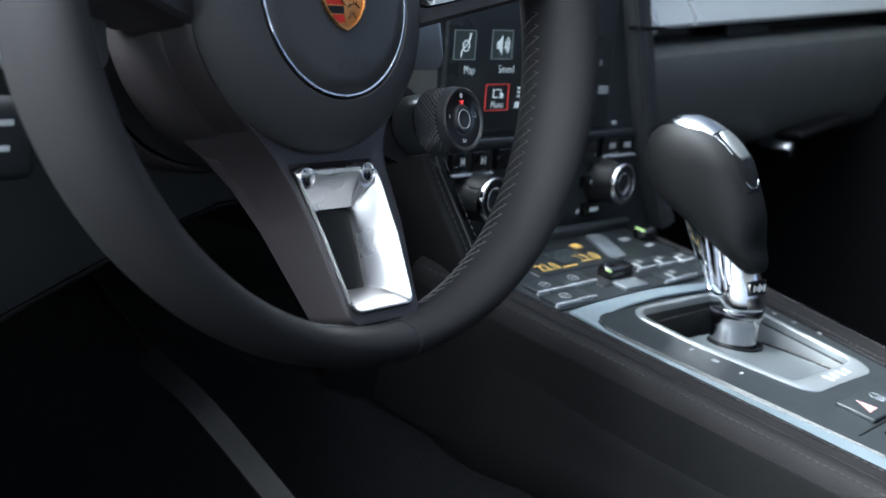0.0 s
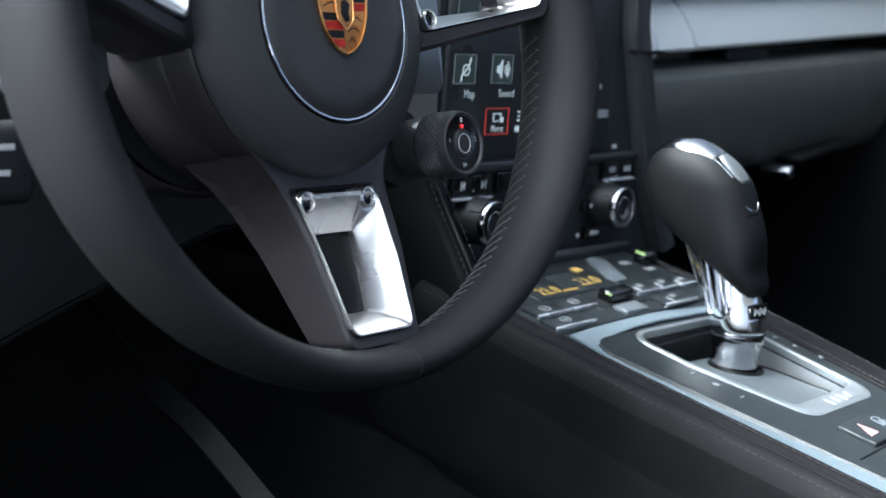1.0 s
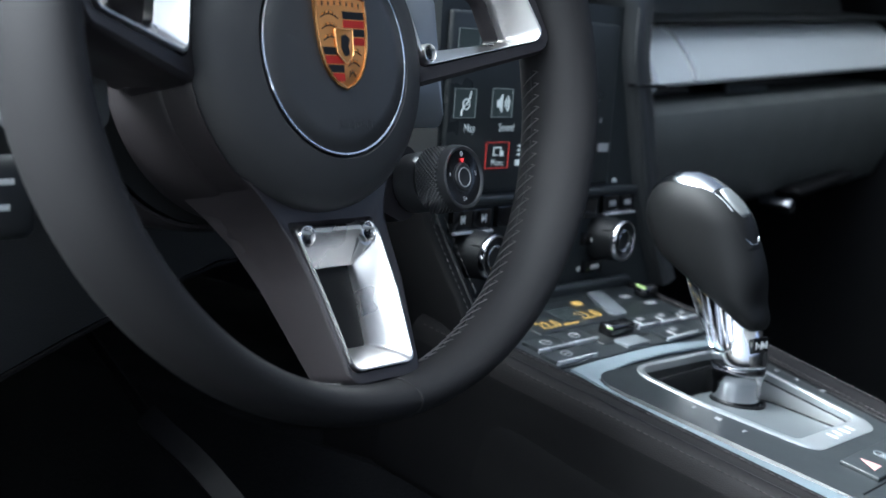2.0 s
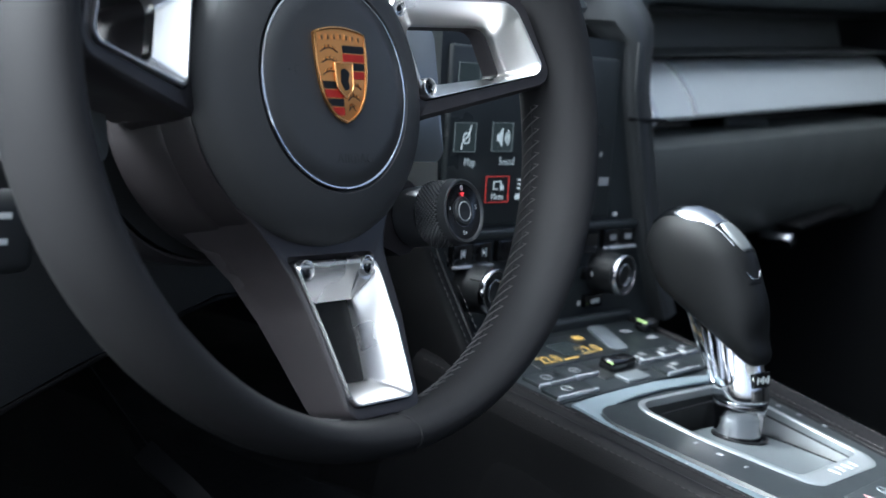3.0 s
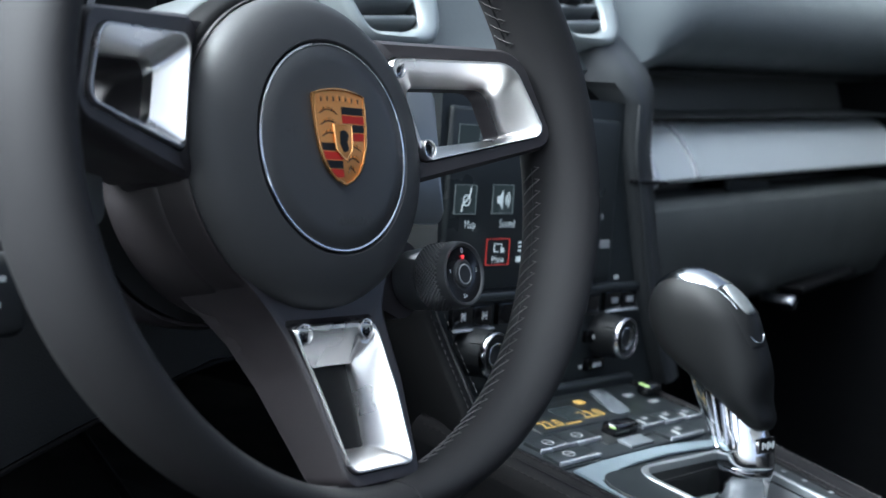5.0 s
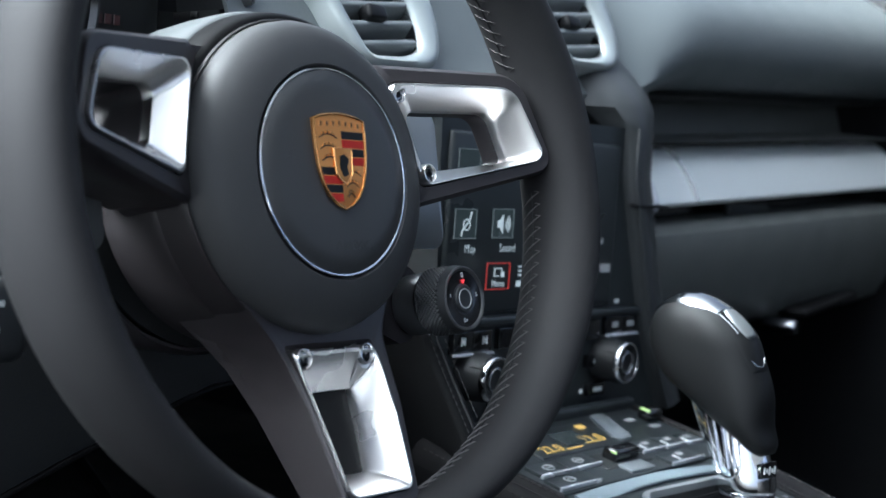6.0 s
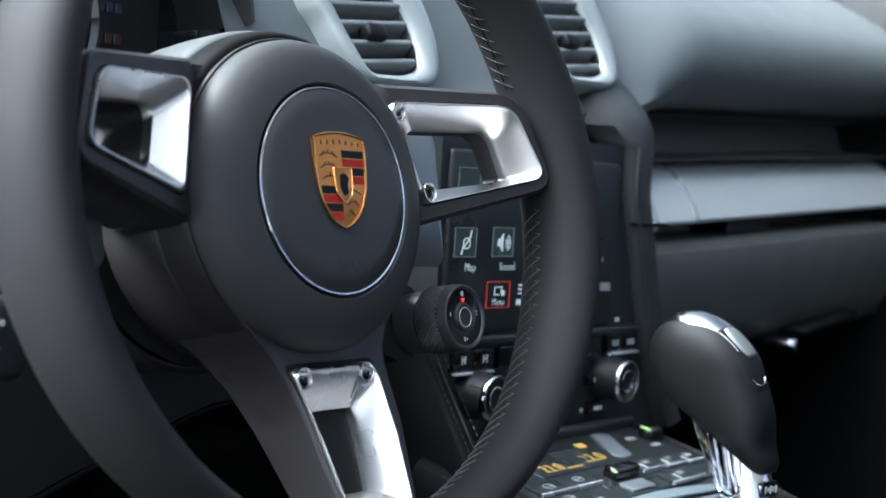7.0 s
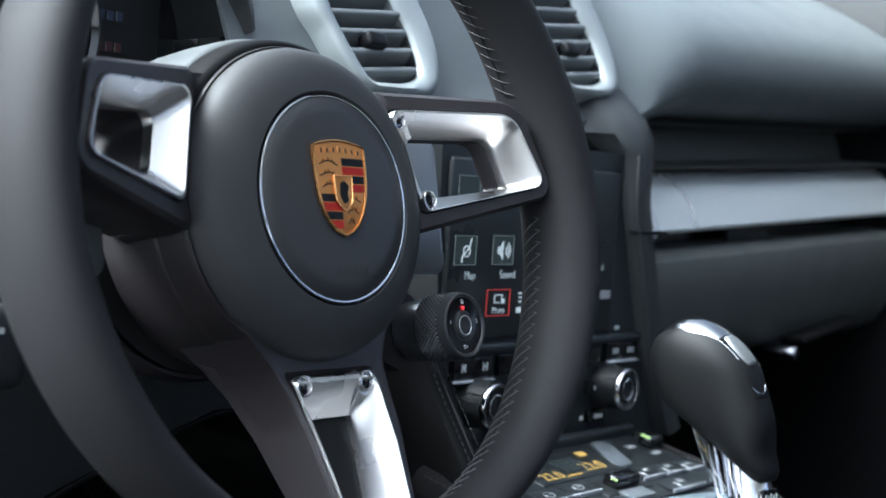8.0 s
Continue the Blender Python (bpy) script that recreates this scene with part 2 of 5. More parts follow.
def dashes(line, length, gap, r, lift=Vector((0, 0, 0)), slant=0.0, side=None):
    """Stitches along a line, as short tapered bars."""
    bms = []
    pts = [Vector(p) for p in line]
    acc, i = 0.0, 0
    seg_pts = [0.0]
    for a, b in zip(pts, pts[1:]):
        seg_pts.append(seg_pts[-1] + (b - a).length)

    def at(s):
        for k in range(len(pts) - 1):
            if s <= seg_pts[k + 1]:
                f = (s - seg_pts[k]) / max(1e-9, seg_pts[k + 1] - seg_pts[k])
                return pts[k].lerp(pts[k + 1], f)
        return pts[-1]
    verts, faces = [], []
    s = 0.0
    while s + length < seg_pts[-1]:
        a, b = at(s) + lift, at(s + length) + lift
        d = (b - a).normalized()
        sd = d.cross(lift.normalized() if lift.length else Vector((0, 0, 1))).normalized()
        if slant:
            a, b = a - sd * slant, b + sd * slant
            d = (b - a).normalized()
            sd = d.cross(lift.normalized()).normalized()
        up = sd.cross(d)
        base = len(verts)
        for f, w in ((0.0, 0.4), (0.25, 1.0), (0.75, 1.0), (1.0, 0.4)):
            c = a.lerp(b, f)
            verts += [c + sd * r * w, c + up * r * w, c - sd * r * w, c - up * r * w]
        for k in range(3):
            for j in range(4):
                q = (j + 1) % 4
                faces.append((base + 4 * k + j, base + 4 * k + q, base + 4 * k + 4 + q, base + 4 * k + 4 + j))
        faces.append((base + 3, base + 2, base + 1, base))
        faces.append((base + 12, base + 13, base + 14, base + 15))
        s += length + gap
    me = bpy.data.meshes.new("dashes")
    me.from_pydata([tuple(v) for v in verts], [], faces)
    bm = bmesh.new()
    bm.from_mesh(me)
    bpy.data.meshes.remove(me)
    return bm


# ---------------------------------------------------------------- the plan
# x to the car's right, y ahead, z up. Wheel centre, its lean, and the console's slope.
WHEEL = Vector((-0.36, 0.0, 0.72))
LEAN_W = radians(12)
wu, wv, wnrm = Vector((1, 0, 0)), Vector((0, math.sin(LEAN_W), math.cos(LEAN_W))), Vector((0, -math.cos(LEAN_W), math.sin(LEAN_W)))
WM = Matrix.Translation(WHEEL) @ Matrix((wu, wv, wnrm)).transposed().to_4x4()
SLOPE = radians(11.5)
KM = Matrix.Translation((-0.0098, 0.0264, 0.5213)) @ Matrix.Rotation(SLOPE, 4, "X")
CX = 0.010                 # the car's middle line


# ---------------------------------------------------------------- setting: ground, tub, footwell
def structure(name, bm, mat, label, category="wall", smooth=30):
    return tagged(part(name, bm, mat, None, "", smooth), label, category, "", "structure")


bm = bmesh.new()
bmesh.ops.create_grid(bm, x_segments=4, y_segments=4, size=60)
structure("ground", bm, GROUND, "plain grey floor under the car", "ground")
structure("floor", rbox((1.58, 2.5, 0.05), (0.02, -0.35, 0.175), 0.01), CARPET, "black carpeted cabin floor", "floor")
structure("bulkhead", rbox((1.58, 0.06, 0.80), (0.02, 0.90, 0.52), 0.02), SHELL, "dark bulkhead ahead of the footwells")
structure("wall_rear", rbox((1.70, 0.06, 0.70), (0.02, -1.60, 0.50), 0.02), SHELL, "dark plain wall behind the seats")
structure("wall_right", rbox((0.06, 2.5, 0.72), (0.84, -0.35, 0.51), 0.02), CARPET, "dark plain passenger side panel")
# left wall is out of view, added to keep low light off the console
structure("wall_left", rbox((0.06, 2.5, 0.38), (-0.76, -0.35, 0.34), 0.02), SHELL, "unseen dark wall at the door sill that cuts off low light")

# slab out of view, added to hold back light from above
structure("roof", rbox((1.70, 1.30, 0.04), (0.02, -0.97, 1.22), 0.015), ROOF_SLAB, "unseen pale slab over the seats that blocks the sky", "roof")
structure("door_top_right", rbox((0.05, 0.86, 0.34), (0.845, 0.35, 0.98), 0.03, 4), KNEE, "dark grained door top beside the dash", "door panel")
structure("pillar_right", rbox((0.06, 0.10, 0.40), (0.845, -0.12, 1.02), 0.02), SHELL, "dark plain windscreen pillar", "pillar")

# tunnel carpet below the console, running down to the floor
rows = []
for y in (-1.0, -0.6, -0.2, 0.0, 0.2, 0.5, 0.87):
    top = 0.43 + 0.03 * max(0, y) - 0.05 * max(0, -y - 0.2)
    rows.append([(-0.215, y, 0.20), (-0.19, y, 0.28), (-0.165, y, 0.38), (-0.155, y, top), (0.175, y, top), (0.185, y, 0.38), (0.21, y, 0.28), (0.235, y, 0.20)])
structure("tunnel", sheet(rows), MESH_CLOTH, "black net-covered transmission tunnel below the console", "tunnel")


# ---------------------------------------------------------------- steering wheel
def wheel():
    top = thing("steering_wheel", WM, "black leather three-spoke sports steering wheel with silver spoke trims", "steering wheel")
    RX, RY, W0, R = 0.179, 0.1705, -0.008, 0.170

    def on_rim(th, ph, lift=0.0):
        """A point of the grip: th round the wheel, ph round its section (0 outside, pi inside)."""
        near = math.cos(th) ** 2
        a = 0.0098 + 0.0038 * near + 0.0034 * max(0.0, math.cos(th)) + lift
        b = 0.0185 + 0.0058 * near + lift
        cs, sn = math.cos(ph), math.sin(ph)
        thumb = math.exp(-((math.degrees(math.asin(math.sin(th))) - 12) / 22) ** 2)
        c = a * cs - 0.0018 * thumb * max(0.0, -cs) * max(0.0, sn)
        return Vector(((RX + c) * math.cos(th), (RY + c) * math.sin(th), W0 + b * sn))

    # rim: an oval grip, deeper at the sides
    N, K = 160, 32
    rings = [[on_rim(2 * math.pi * i / N, 2 * math.pi * j / K) for j in range(K)] for i in range(N)]
    rim = part("rim", loft(rings, path_closed=True), RIM_LEATHER, top, "smooth black leather grip rim", 80)

    # cross stitches along the inside of the rim, between the spokes
    def stitches(a0, a1):
        verts, faces = [], []
        n = max(2, int(abs(a1 - a0) * R / 0.0074))
        step = (a1 - a0) / n
        for i in range(n):
            t = a0 + step * i
            runs = ([on_rim(t + step * 0.95 * f, math.pi + 0.72 - 0.62 * f, 0.0006) for f in (0, 0.35, 0.7, 1.0)],
                    [on_rim(t + step * (0.95 + 0.16 * f), math.pi + 0.10 + 0.16 * f, 0.0003) for f in (0, 0.35, 0.7, 1.0)])
            for run, r0 in zip(runs, (0.00044, 0.00022)):
                base = len(verts)
                out = -Vector((math.cos(t), math.sin(t), 0.1)).normalized()
                for c, w in zip(run, (0.6, 1, 1, 0.6)):
                    d = (run[-1] - run[0]).normalized()
                    sd = d.cross(out).normalized()
                    r = r0 * w
                    verts.extend([c + sd * r, c + out * r, c - sd * r, c - out * r])
                for q in range(3):
                    for j in range(4):
                        z = (j + 1) % 4
                        faces.append((base + 4 * q + j, base + 4 * q + z, base + 4 * q + 4 + z, base + 4 * q + 4 + j))
                faces.append((base + 3, base + 2, base + 1, base))
                faces.append((base + 12, base + 13, base + 14, base + 15))
        me = bpy.data.meshes.new("stitching")
        me.from_pydata([tuple(v) for v in verts], [], faces)
        b = bmesh.new()
        b.from_mesh(me)
        bpy.data.meshes.remove(me)
        return b
    # same seam all round; the upper arc's shade is put into its thread colour
    for a0, a1 in ((-1.42, -0.04), (2.72, 0.42), (3.18, 4.56)):
        part("stitching", stitches(a0, a1), SHADED_THREAD if 2 < a0 < 3 else PALE_THREAD, rim, "grey cross-stitched seam")
        line = [on_rim(a0 + (a1 - a0) * i / 60, math.pi + 0.36, 0.0002) for i in range(61)]
        part("seam", tube(line, 0.0004, 6), BLACK, rim)
    # leather joints across the rim
    for th in (-1.53,):
        line = [on_rim(th, 2 * math.pi * j / 40, 0.0001) for j in range(40)]
        part("joint", tube(line, 0.00055, 6, closed=True), RIM_LEATHER, rim)

    # airbag cover: a domed round cap with an inset disc
    prof = [(0.066, -0.058), (0.0725, -0.052), (0.0752, -0.0465), (0.0765, -0.0410), (0.0769, -0.0365), (0.0764, -0.0320), (0.0747, -0.0276), (0.0714, -0.0236),
            (0.0664, -0.0204), (0.0605, -0.0181), (0.0548, -0.0165), (0.0524, -0.0160), (0.0517, -0.0168), (0.0515, -0.0200)]
    cover = part("airbag_cover", lathe(prof, 128, cap=True), HUB, top, "matt black round airbag cover", 50)
    disc = part("centre_disc", lathe([(0.0494, -0.0200), (0.0494, -0.0166), (0.0487, -0.0155), (0.040, -0.0142), (0.022, -0.0134), (0.0005, -0.0131)], 128), DISC, cover, "smooth black centre disc", 50)
    part("groove", lathe([(0.0526, -0.0206), (0.0526, -0.0196), (0.0490, -0.0196), (0.0490, -0.0206)], 128, cap=False), BLACK, cover)
    ring_line = [Vector((0.0498 * math.cos(2 * math.pi * i / 128), 0.0498 * math.sin(2 * math.pi * i / 128), -0.0164)) for i in range(128)]
    part("chrome_ring", tube(ring_line, 0.00075, 10, closed=True), POLISHED, cover, "thin polished ring")
    part("airbag_lettering", word("AIRBAG", 0.0070, pose(0.006, -0.036, -0.0139), 0.00012), HUB, cover, "embossed dark lettering")
    horn = join(rbox((0.004, 0.0007, 0.0004), (-0.0326, 0.0060, -0.0139), 0.0001), rbox((0.0007, 0.005, 0.0004), (-0.0301, 0.0060, -0.0139), 0.0001),
                rbox((0.0035, 0.0007, 0.0004), (-0.0276, 0.0080, -0.0139), 0.0001), rbox((0.0035, 0.0007, 0.0004), (-0.0276, 0.0040, -0.0139), 0.0001))
    part("horn_symbol", horn, HUB, cover)
    badge = crest(top)
    badge.location = (0.0016, 0.0016, -0.0036)

    # carrier behind the cap, with rear housing
    part("carrier", lathe([(0.066, -0.0600), (0.0782, -0.0592), (0.0785, -0.0570), (0.0786, -0.0410), (0.0784, -0.0376), (0.0780, -0.0368), (0.0775, -0.0370), (0.0773, -0.0400), (0.0772, -0.0560), (0.066, -0.0580)], 128), LOWER, top, "dark collar round the hub", 40)

    # rear cover of the hub, in two shells; colour paints top light and shade
    def shell(a0, a1, prof):
        return sheet([[Vector((r * math.cos(a0 + (a1 - a0) * i / 48), r * math.sin(a0 + (a1 - a0) * i / 48), w)) for r, w in prof] for i in range(49)], 0.002)
    prof = [(0.0760, -0.0560), (0.0782, -0.0575), (0.0788, -0.0590), (0.0789, -0.0620), (0.0788, -0.0920), (0.0776, -0.0926), (0.0770, -0.0980), (0.0700, -0.1040)]
    crown = [(0.0800, -0.0535), (0.0842, -0.0536), (0.0856, -0.0548), (0.0864, -0.0570), (0.0870, -0.0600), (0.0884, -0.0800), (0.0886, -0.0980), (0.0820, -0.1120)]
    part("upper_collar", shell(0.14, math.pi - 0.14, [(0.0776, -0.0385), (0.0800, -0.0388), (0.0822, -0.0410), (0.0838, -0.0460), (0.0845, -0.0540)]), RING, top, "black collar under the upper shell", 50)
    part("rear_cover", shell(0.12, math.pi - 0.12, crown), LIT_SHROUD, top, "upper shell of the hub, painted paler for light from above", 40)
    part("rear_cover", shell(math.pi - 0.116, 2 * math.pi + 0.116, prof), LOWER, top, "lower shell of the hub, painted darker for shade", 40)

    # side spokes
    for sx in (1, -1):
        def lift(u):
            return -0.031 + (abs(u) - 0.0825) * 0.403
        up = 0.0 if sx > 0 else 1.0
        outer = round_poly([(0.067, 0.0535 - 0.001 * up, 0.006), (0.0825, -0.0030, 0.006), (0.1570, 0.0105, 0.006), (0.1405 + 0.0025 * up, 0.0515 - 0.0075 * up, 0.014)], 0.006, 8)
        hole = round_poly([(0.086, 0.0405, 0.006), (0.095, 0.0065 + 0.004 * up, 0.006), (0.1460, 0.0112 + 0.004 * up, 0.003), (0.1385, 0.0392 - 0.0047 * up, 0.009)], 0.006, 8)
        body = round_poly([(0.056, 0.0640, 0.008), (0.068, -0.0165, 0.012), (0.1650, 0.0045, 0.010), (0.1490, 0.0590 - 0.0085 * up, 0.020 - 0.008 * up)], 0.008, 8)

        def put(poly, dz, inset=None, f=0.0):
            out = []
            for i, p in enumerate(poly):
                q = p if inset is None else p.lerp(inset[i], f)
                out.append(Vector((sx * q.x, q.y, lift(q.x) + dz)))
            return out
        # the trim: lip, chamfered walls, back
        loops = [put(outer, -0.004), put(outer, 0.0), put(outer, 0.0016, hole, 0.05), put(outer, 0.0016, hole, 0.14), put(outer, 0.0002, hole, 0.20),
                 put(outer, -0.0125, hole, 0.97), put(outer, -0.0150, hole, 1.0), put(outer, -0.019, hole, 1.0), put(outer, -0.019, hole, 0.4)]
        trim = part("spoke_trim", loft(loops, path_closed=True), SILVER, top, "satin silver open spoke trim", 40)
        loops = [put(body, -0.020), put(body, -0.004), put(body, -0.0012, outer, 0.25), put(body, -0.001, outer, 0.92), put(outer, -0.006), put(outer, -0.0185, hole, 1.0), put(outer, -0.030 if sx > 0 else -0.054, hole, 0.99), put(body, -0.030 if sx > 0 else -0.054, outer, 0.3)]
        part("side_spoke", loft(loops, path_closed=True), SPOKE, top, "", 40)
        # shift paddle behind the spoke
        pd = round_poly([(0.094, 0.046, 0.004), (0.094, -0.030, 0.006), (0.152, -0.031, 0.008), (0.154, 0.050, 0.006)], 0.006, 5)
        part("shift_paddle", prism([Vector((sx * p.x, p.y)) for p in pd], -0.078, -0.0745, 0.001), PADDLE, top, "dark silver shift paddle behind the spoke")
        # root block joining the carrier
        root = round_poly([(0.036, 0.060, 0.006), (0.050, -0.026, 0.012), (0.084, -0.012, 0.006), (0.078, 0.060, 0.004)], 0.006, 4)
        b = loft([[Vector((sx * p.x, p.y, -0.078)) for p in root], [Vector((sx * p.x, p.y, -0.041)) for p in root]])
        part("spoke_root", b, SPOKE, top)
        for u, v in ((0.0735, 0.0475), (0.0868, 0.0040)) if sx > 0 else ():
            screw(trim, Vector((sx * u, v, lift(u) + 0.0012)))

    # lower spoke
    def low(v):
        return -0.034 + max(0.0, (-0.080 - v) / 0.075 * 0.027)

    def mirrored(rows, r, seg=8):
        """An outline from its left side, top to foot."""
        return round_poly(rows + [(-p[0] + p[3] if len(p) > 3 else -p[0], *p[1:3]) for p in reversed(rows)], r, seg)
    outer = mirrored([(-0.0245, -0.0834, 0.006, 0.0080), (-0.0240, -0.0890, 0, 0.0095), (-0.0236, -0.0945, 0, 0.0098), (-0.0226, -0.1040, 0, 0.0100), (-0.0214, -0.1180, 0, 0.0104), (-0.0198, -0.1540, 0.006, 0.0048)], 0.005)
    hole = mirrored([(-0.0180, -0.1045, 0.0012, 0.0062), (-0.0178, -0.1055, 0, 0.0060), (-0.0176, -0.1075, 0, 0.0058), (-0.0172, -0.1140, 0, 0.0050), (-0.0165, -0.1240, 0, 0.0040), (-0.0140, -0.1448, 0.002, 0.0014)], 0.002)
    body = mirrored([(-0.0540, -0.0545, 0.001, 0.001), (-0.0450, -0.0650, 0, 0.0052), (-0.0352, -0.0757, 0, 0.0115), (-0.0284, -0.0895, 0, 0.0162), (-0.0246, -0.1120, 0, 0.0172), (-0.0224, -0.1610, 0.007, 0.0060)], 0.005)

    def fold(i):
        """Where the crease of the chamfered wall runs: near the opening above, near the lip below."""
        return 0.86 - 0.42 * min(1.0, max(0.0, (-0.095 - outer[i].y) / 0.055))

    def drop(poly, dz, inset=None, f=0.0, deep=False):
        out = []
        for i, p in enumerate(poly):
            q = p if inset is None else p.lerp(inset[i], f)
            w = low(q.y) + dz
            if deep:
                w = low(q.y) + dz * (1.0 - 0.45 * min(1, max(0, (-0.06 - q.y) / 0.10)))
            out.append(Vector((q.x, q.y, w)))
        return out
    crease = []
    for i, p in enumerate(outer):
        q = p.lerp(hole[i], fold(i))
        swell = 0.0020 * min(1.0, max(0.0, (-0.095 - p.y) / 0.03))
        crease.append(Vector((q.x, q.y, low(q.y) + 0.0004 - 0.0169 * (fold(i) - 0.20) / 0.78 + swell)))
    loops = [drop(outer, -0.004), drop(outer, 0.0), drop(outer, 0.0014, hole, 0.05), drop(outer, 0.0014, hole, 0.14), drop(outer, 0.0004, hole, 0.20),
             crease, drop(outer, -0.0165, hole, 0.98), drop(outer, -0.0185, hole, 1.0), drop(outer, -0.0205, hole, 1.0), drop(outer, -0.0205, hole, 0.4)]
    trim = part("spoke_trim", loft(loops, path_closed=True), SILVER, top, "satin silver open lower spoke trim", 35)
    slim = [p.lerp(Vector((0.002, p.y)), 0.08 * min(1.0, max(0.0, (-0.070 - p.y) / 0.025))) for p in body]
    loops = [drop(slim, -0.052, deep=True), drop(slim, -0.042, deep=True), drop(body, -0.040, deep=True), drop(body, -0.003), drop(body, -0.0012, outer, 0.18), drop(body, -0.0008, outer, 0.35), drop(body, -0.001, outer, 0.9), drop(outer, -0.006),
             drop(slim, -0.049, deep=True, inset=outer, f=0.5)]
    part("lower_spoke", loft(loops, path_closed=True), SPOKE, top, "dark matt lower spoke with deep side walls", 40)
    well = round_poly([(-0.0195, -0.1020), (-0.0155, -0.1480), (0.0170, -0.1480), (0.0258, -0.1020)], 0.002)
    part("slot_back", loft([[Vector((p.x, p.y, low(p.y) - 0.030)) for p in well], [Vector((p.x, p.y, low(p.y) - 0.0200)) for p in well]]), BLACK, top)
    # tapered web from the boss down to the corner of the opening
    web = []
    for f in (0.0, 0.25, 0.5, 0.75, 1.0):
        c = Vector((0.0258, -0.0890, low(-0.089) - 0.0015)).lerp(Vector((0.0228, -0.1030, low(-0.103) - 0.0165)), f)
        r = 0.0062 * (1 - f) + 0.0012 * f
        web.append([c + Vector((r * math.cos(2 * math.pi * j / 10), r * math.sin(2 * math.pi * j / 10), 0.0)) for j in range(10)])
    part("boss_web", loft(web), SILVER, trim, "", 30)
    for u in (-0.0185, 0.0258):
        screw(trim, Vector((u, -0.0878, low(-0.0878) + 0.0012)))
    mode_dial(top)
    return top


def screw(parent, at):
    """A socket screw sunk into a round boss."""
    m = Matrix.Translation(at)
    boss = part("boss", lathe([(0.0057, -0.0090), (0.0054, -0.0006), (0.0051, 0.0003), (0.0046, 0.0004), (0.0042, -0.0002), (0.0041, -0.0026)], 32, m), SILVER, parent, "raised silver screw boss", 40)
    head = part("screw", lathe([(0.0036, -0.0060), (0.0036, -0.0014), (0.0033, -0.0008), (0.0026, -0.0007), (0.0022, -0.0014), (0.0010, -0.0016)], 24, m), DARK_METAL, parent, "small dark steel socket screw", 40)
    part("recess", lathe([(0.0042, -0.0030), (0.0042, -0.0018), (0.0035, -0.0018), (0.0035, -0.0030)], 24, m, cap=False), BLACK, boss)
    part("socket", lathe([(0.0022, -0.0020), (0.0022, -0.0006), (0.0012, -0.0007), (0.0010, -0.0012)], 6, m), BLACK, head)


def crest(top):
    # shield outline, 35 by 44 mm, as right half then mirrored
    half = [(0.0, 0.0255), (0.006, 0.0252), (0.0120, 0.0242), (0.0175, 0.0228), (0.0176, 0.015), (0.0172, 0.006), (0.0160, -0.002), (0.0138, -0.009), (0.0100, -0.0145), (0.0052, -0.0182), (0.0, -0.0203)]
    outline = [Vector((x - 0.0015, y)) for x, y in half] + [Vector((-x - 0.0015, y)) for x, y in reversed(half[1:-1])]
    base = part("crest", prism(outline, -0.0112, -0.0084, 0.0008), GOLD, top, "gilded shield badge with red and black fields", 40)

    edge = [Vector((p.x, p.y, -0.0084)) for p in outline]
    part("rim", tube(edge, 0.00075, 8, closed=True), GOLD_EDGE, base, "bright gilded rim")

    def width(y):
        for (x0, y0), (x1, y1) in zip(half[3:], half[4:]):
            if y1 <= y <= y0:
                return x0 + (x1 - x0) * (y0 - y) / (y0 - y1)
        return 0.0174

    def band(y0, y1, side, mat):
        g = 0.0014
        ys = [y0 + (y1 - y0) * i / 3 for i in range(4)]
        o = [Vector((side * 0.0011 - 0.0015, y)) for y in ys] + [Vector((side * (width(y) - g) - 0.0015, y)) for y in reversed(ys)]
        part("field", prism(o, -0.0086, -0.0081), mat, base)
    for i, mat in enumerate((BLACK, RED, BLACK, RED)):
        band(0.0172 - i * 0.0042, 0.0172 - i * 0.0042 - 0.0037, 1, mat)
        band(-0.0005 - i * 0.0042, -0.0005 - i * 0.0042 - 0.0037, -1, mat)
    # curved dark bars on the two gilded quarters
    for side, ys in ((-1, (0.0135, 0.0080, 0.0025)), (1, (-0.0040, -0.0095, -0.0145))):
        for y in ys:
            wid = width(y) - 0.0030
            line = [Vector((side * (0.0022 + (wid - 0.0022) * i / 8) - 0.0015, y + 0.0020 * math.sin(math.pi * i / 8), -0.0083)) for i in range(9)]
            part("bar", tube(line, 0.00034, 6), BLACK, base)
            for i in (1, 2, 3, 4, 5, 6, 7):
                p = line[i]
                lean = 0.0005 * (i - 4) / 3
                part("tine", tube([p, p + Vector((lean * 0.5, 0.0009, 0)), p + Vector((lean, 0.0016, 0))], 0.00026, 5), GOLD_EDGE if i % 2 else BLACK, base)
    # plain bars in place of the letters on the upper band
    for i in range(7):
        part("letter_bar", rbox((0.0026, 0.0030, 0.0004), (-0.0015 + (i - 3) * 0.0043, 0.0212 - 0.0006 * abs(i - 3) * 0.5, -0.0082), 0.0001, 1), GOLD, base)
        part("letter_gap", rbox((0.0008, 0.0022, 0.0003), (-0.0015 + (i - 3) * 0.0043, 0.0211 - 0.0003 * abs(i - 3), -0.00795), 0.0001, 1), BLACK, base)
    # inner shield
    inner = round_poly([(-0.0078, 0.0085), (-0.0070, -0.0040, 0.004), (-0.0015, -0.0085), (0.0040, -0.0040, 0.004), (0.0048, 0.0085)], 0.0008, 4)
    part("rim", tube([Vector((p.x, p.y, -0.0073)) for p in inner], 0.0004, 6, closed=True), GOLD_EDGE, base)
    small = part("inner_shield", prism(inner, -0.0086, -0.0072, 0.0004), GOLD, base)
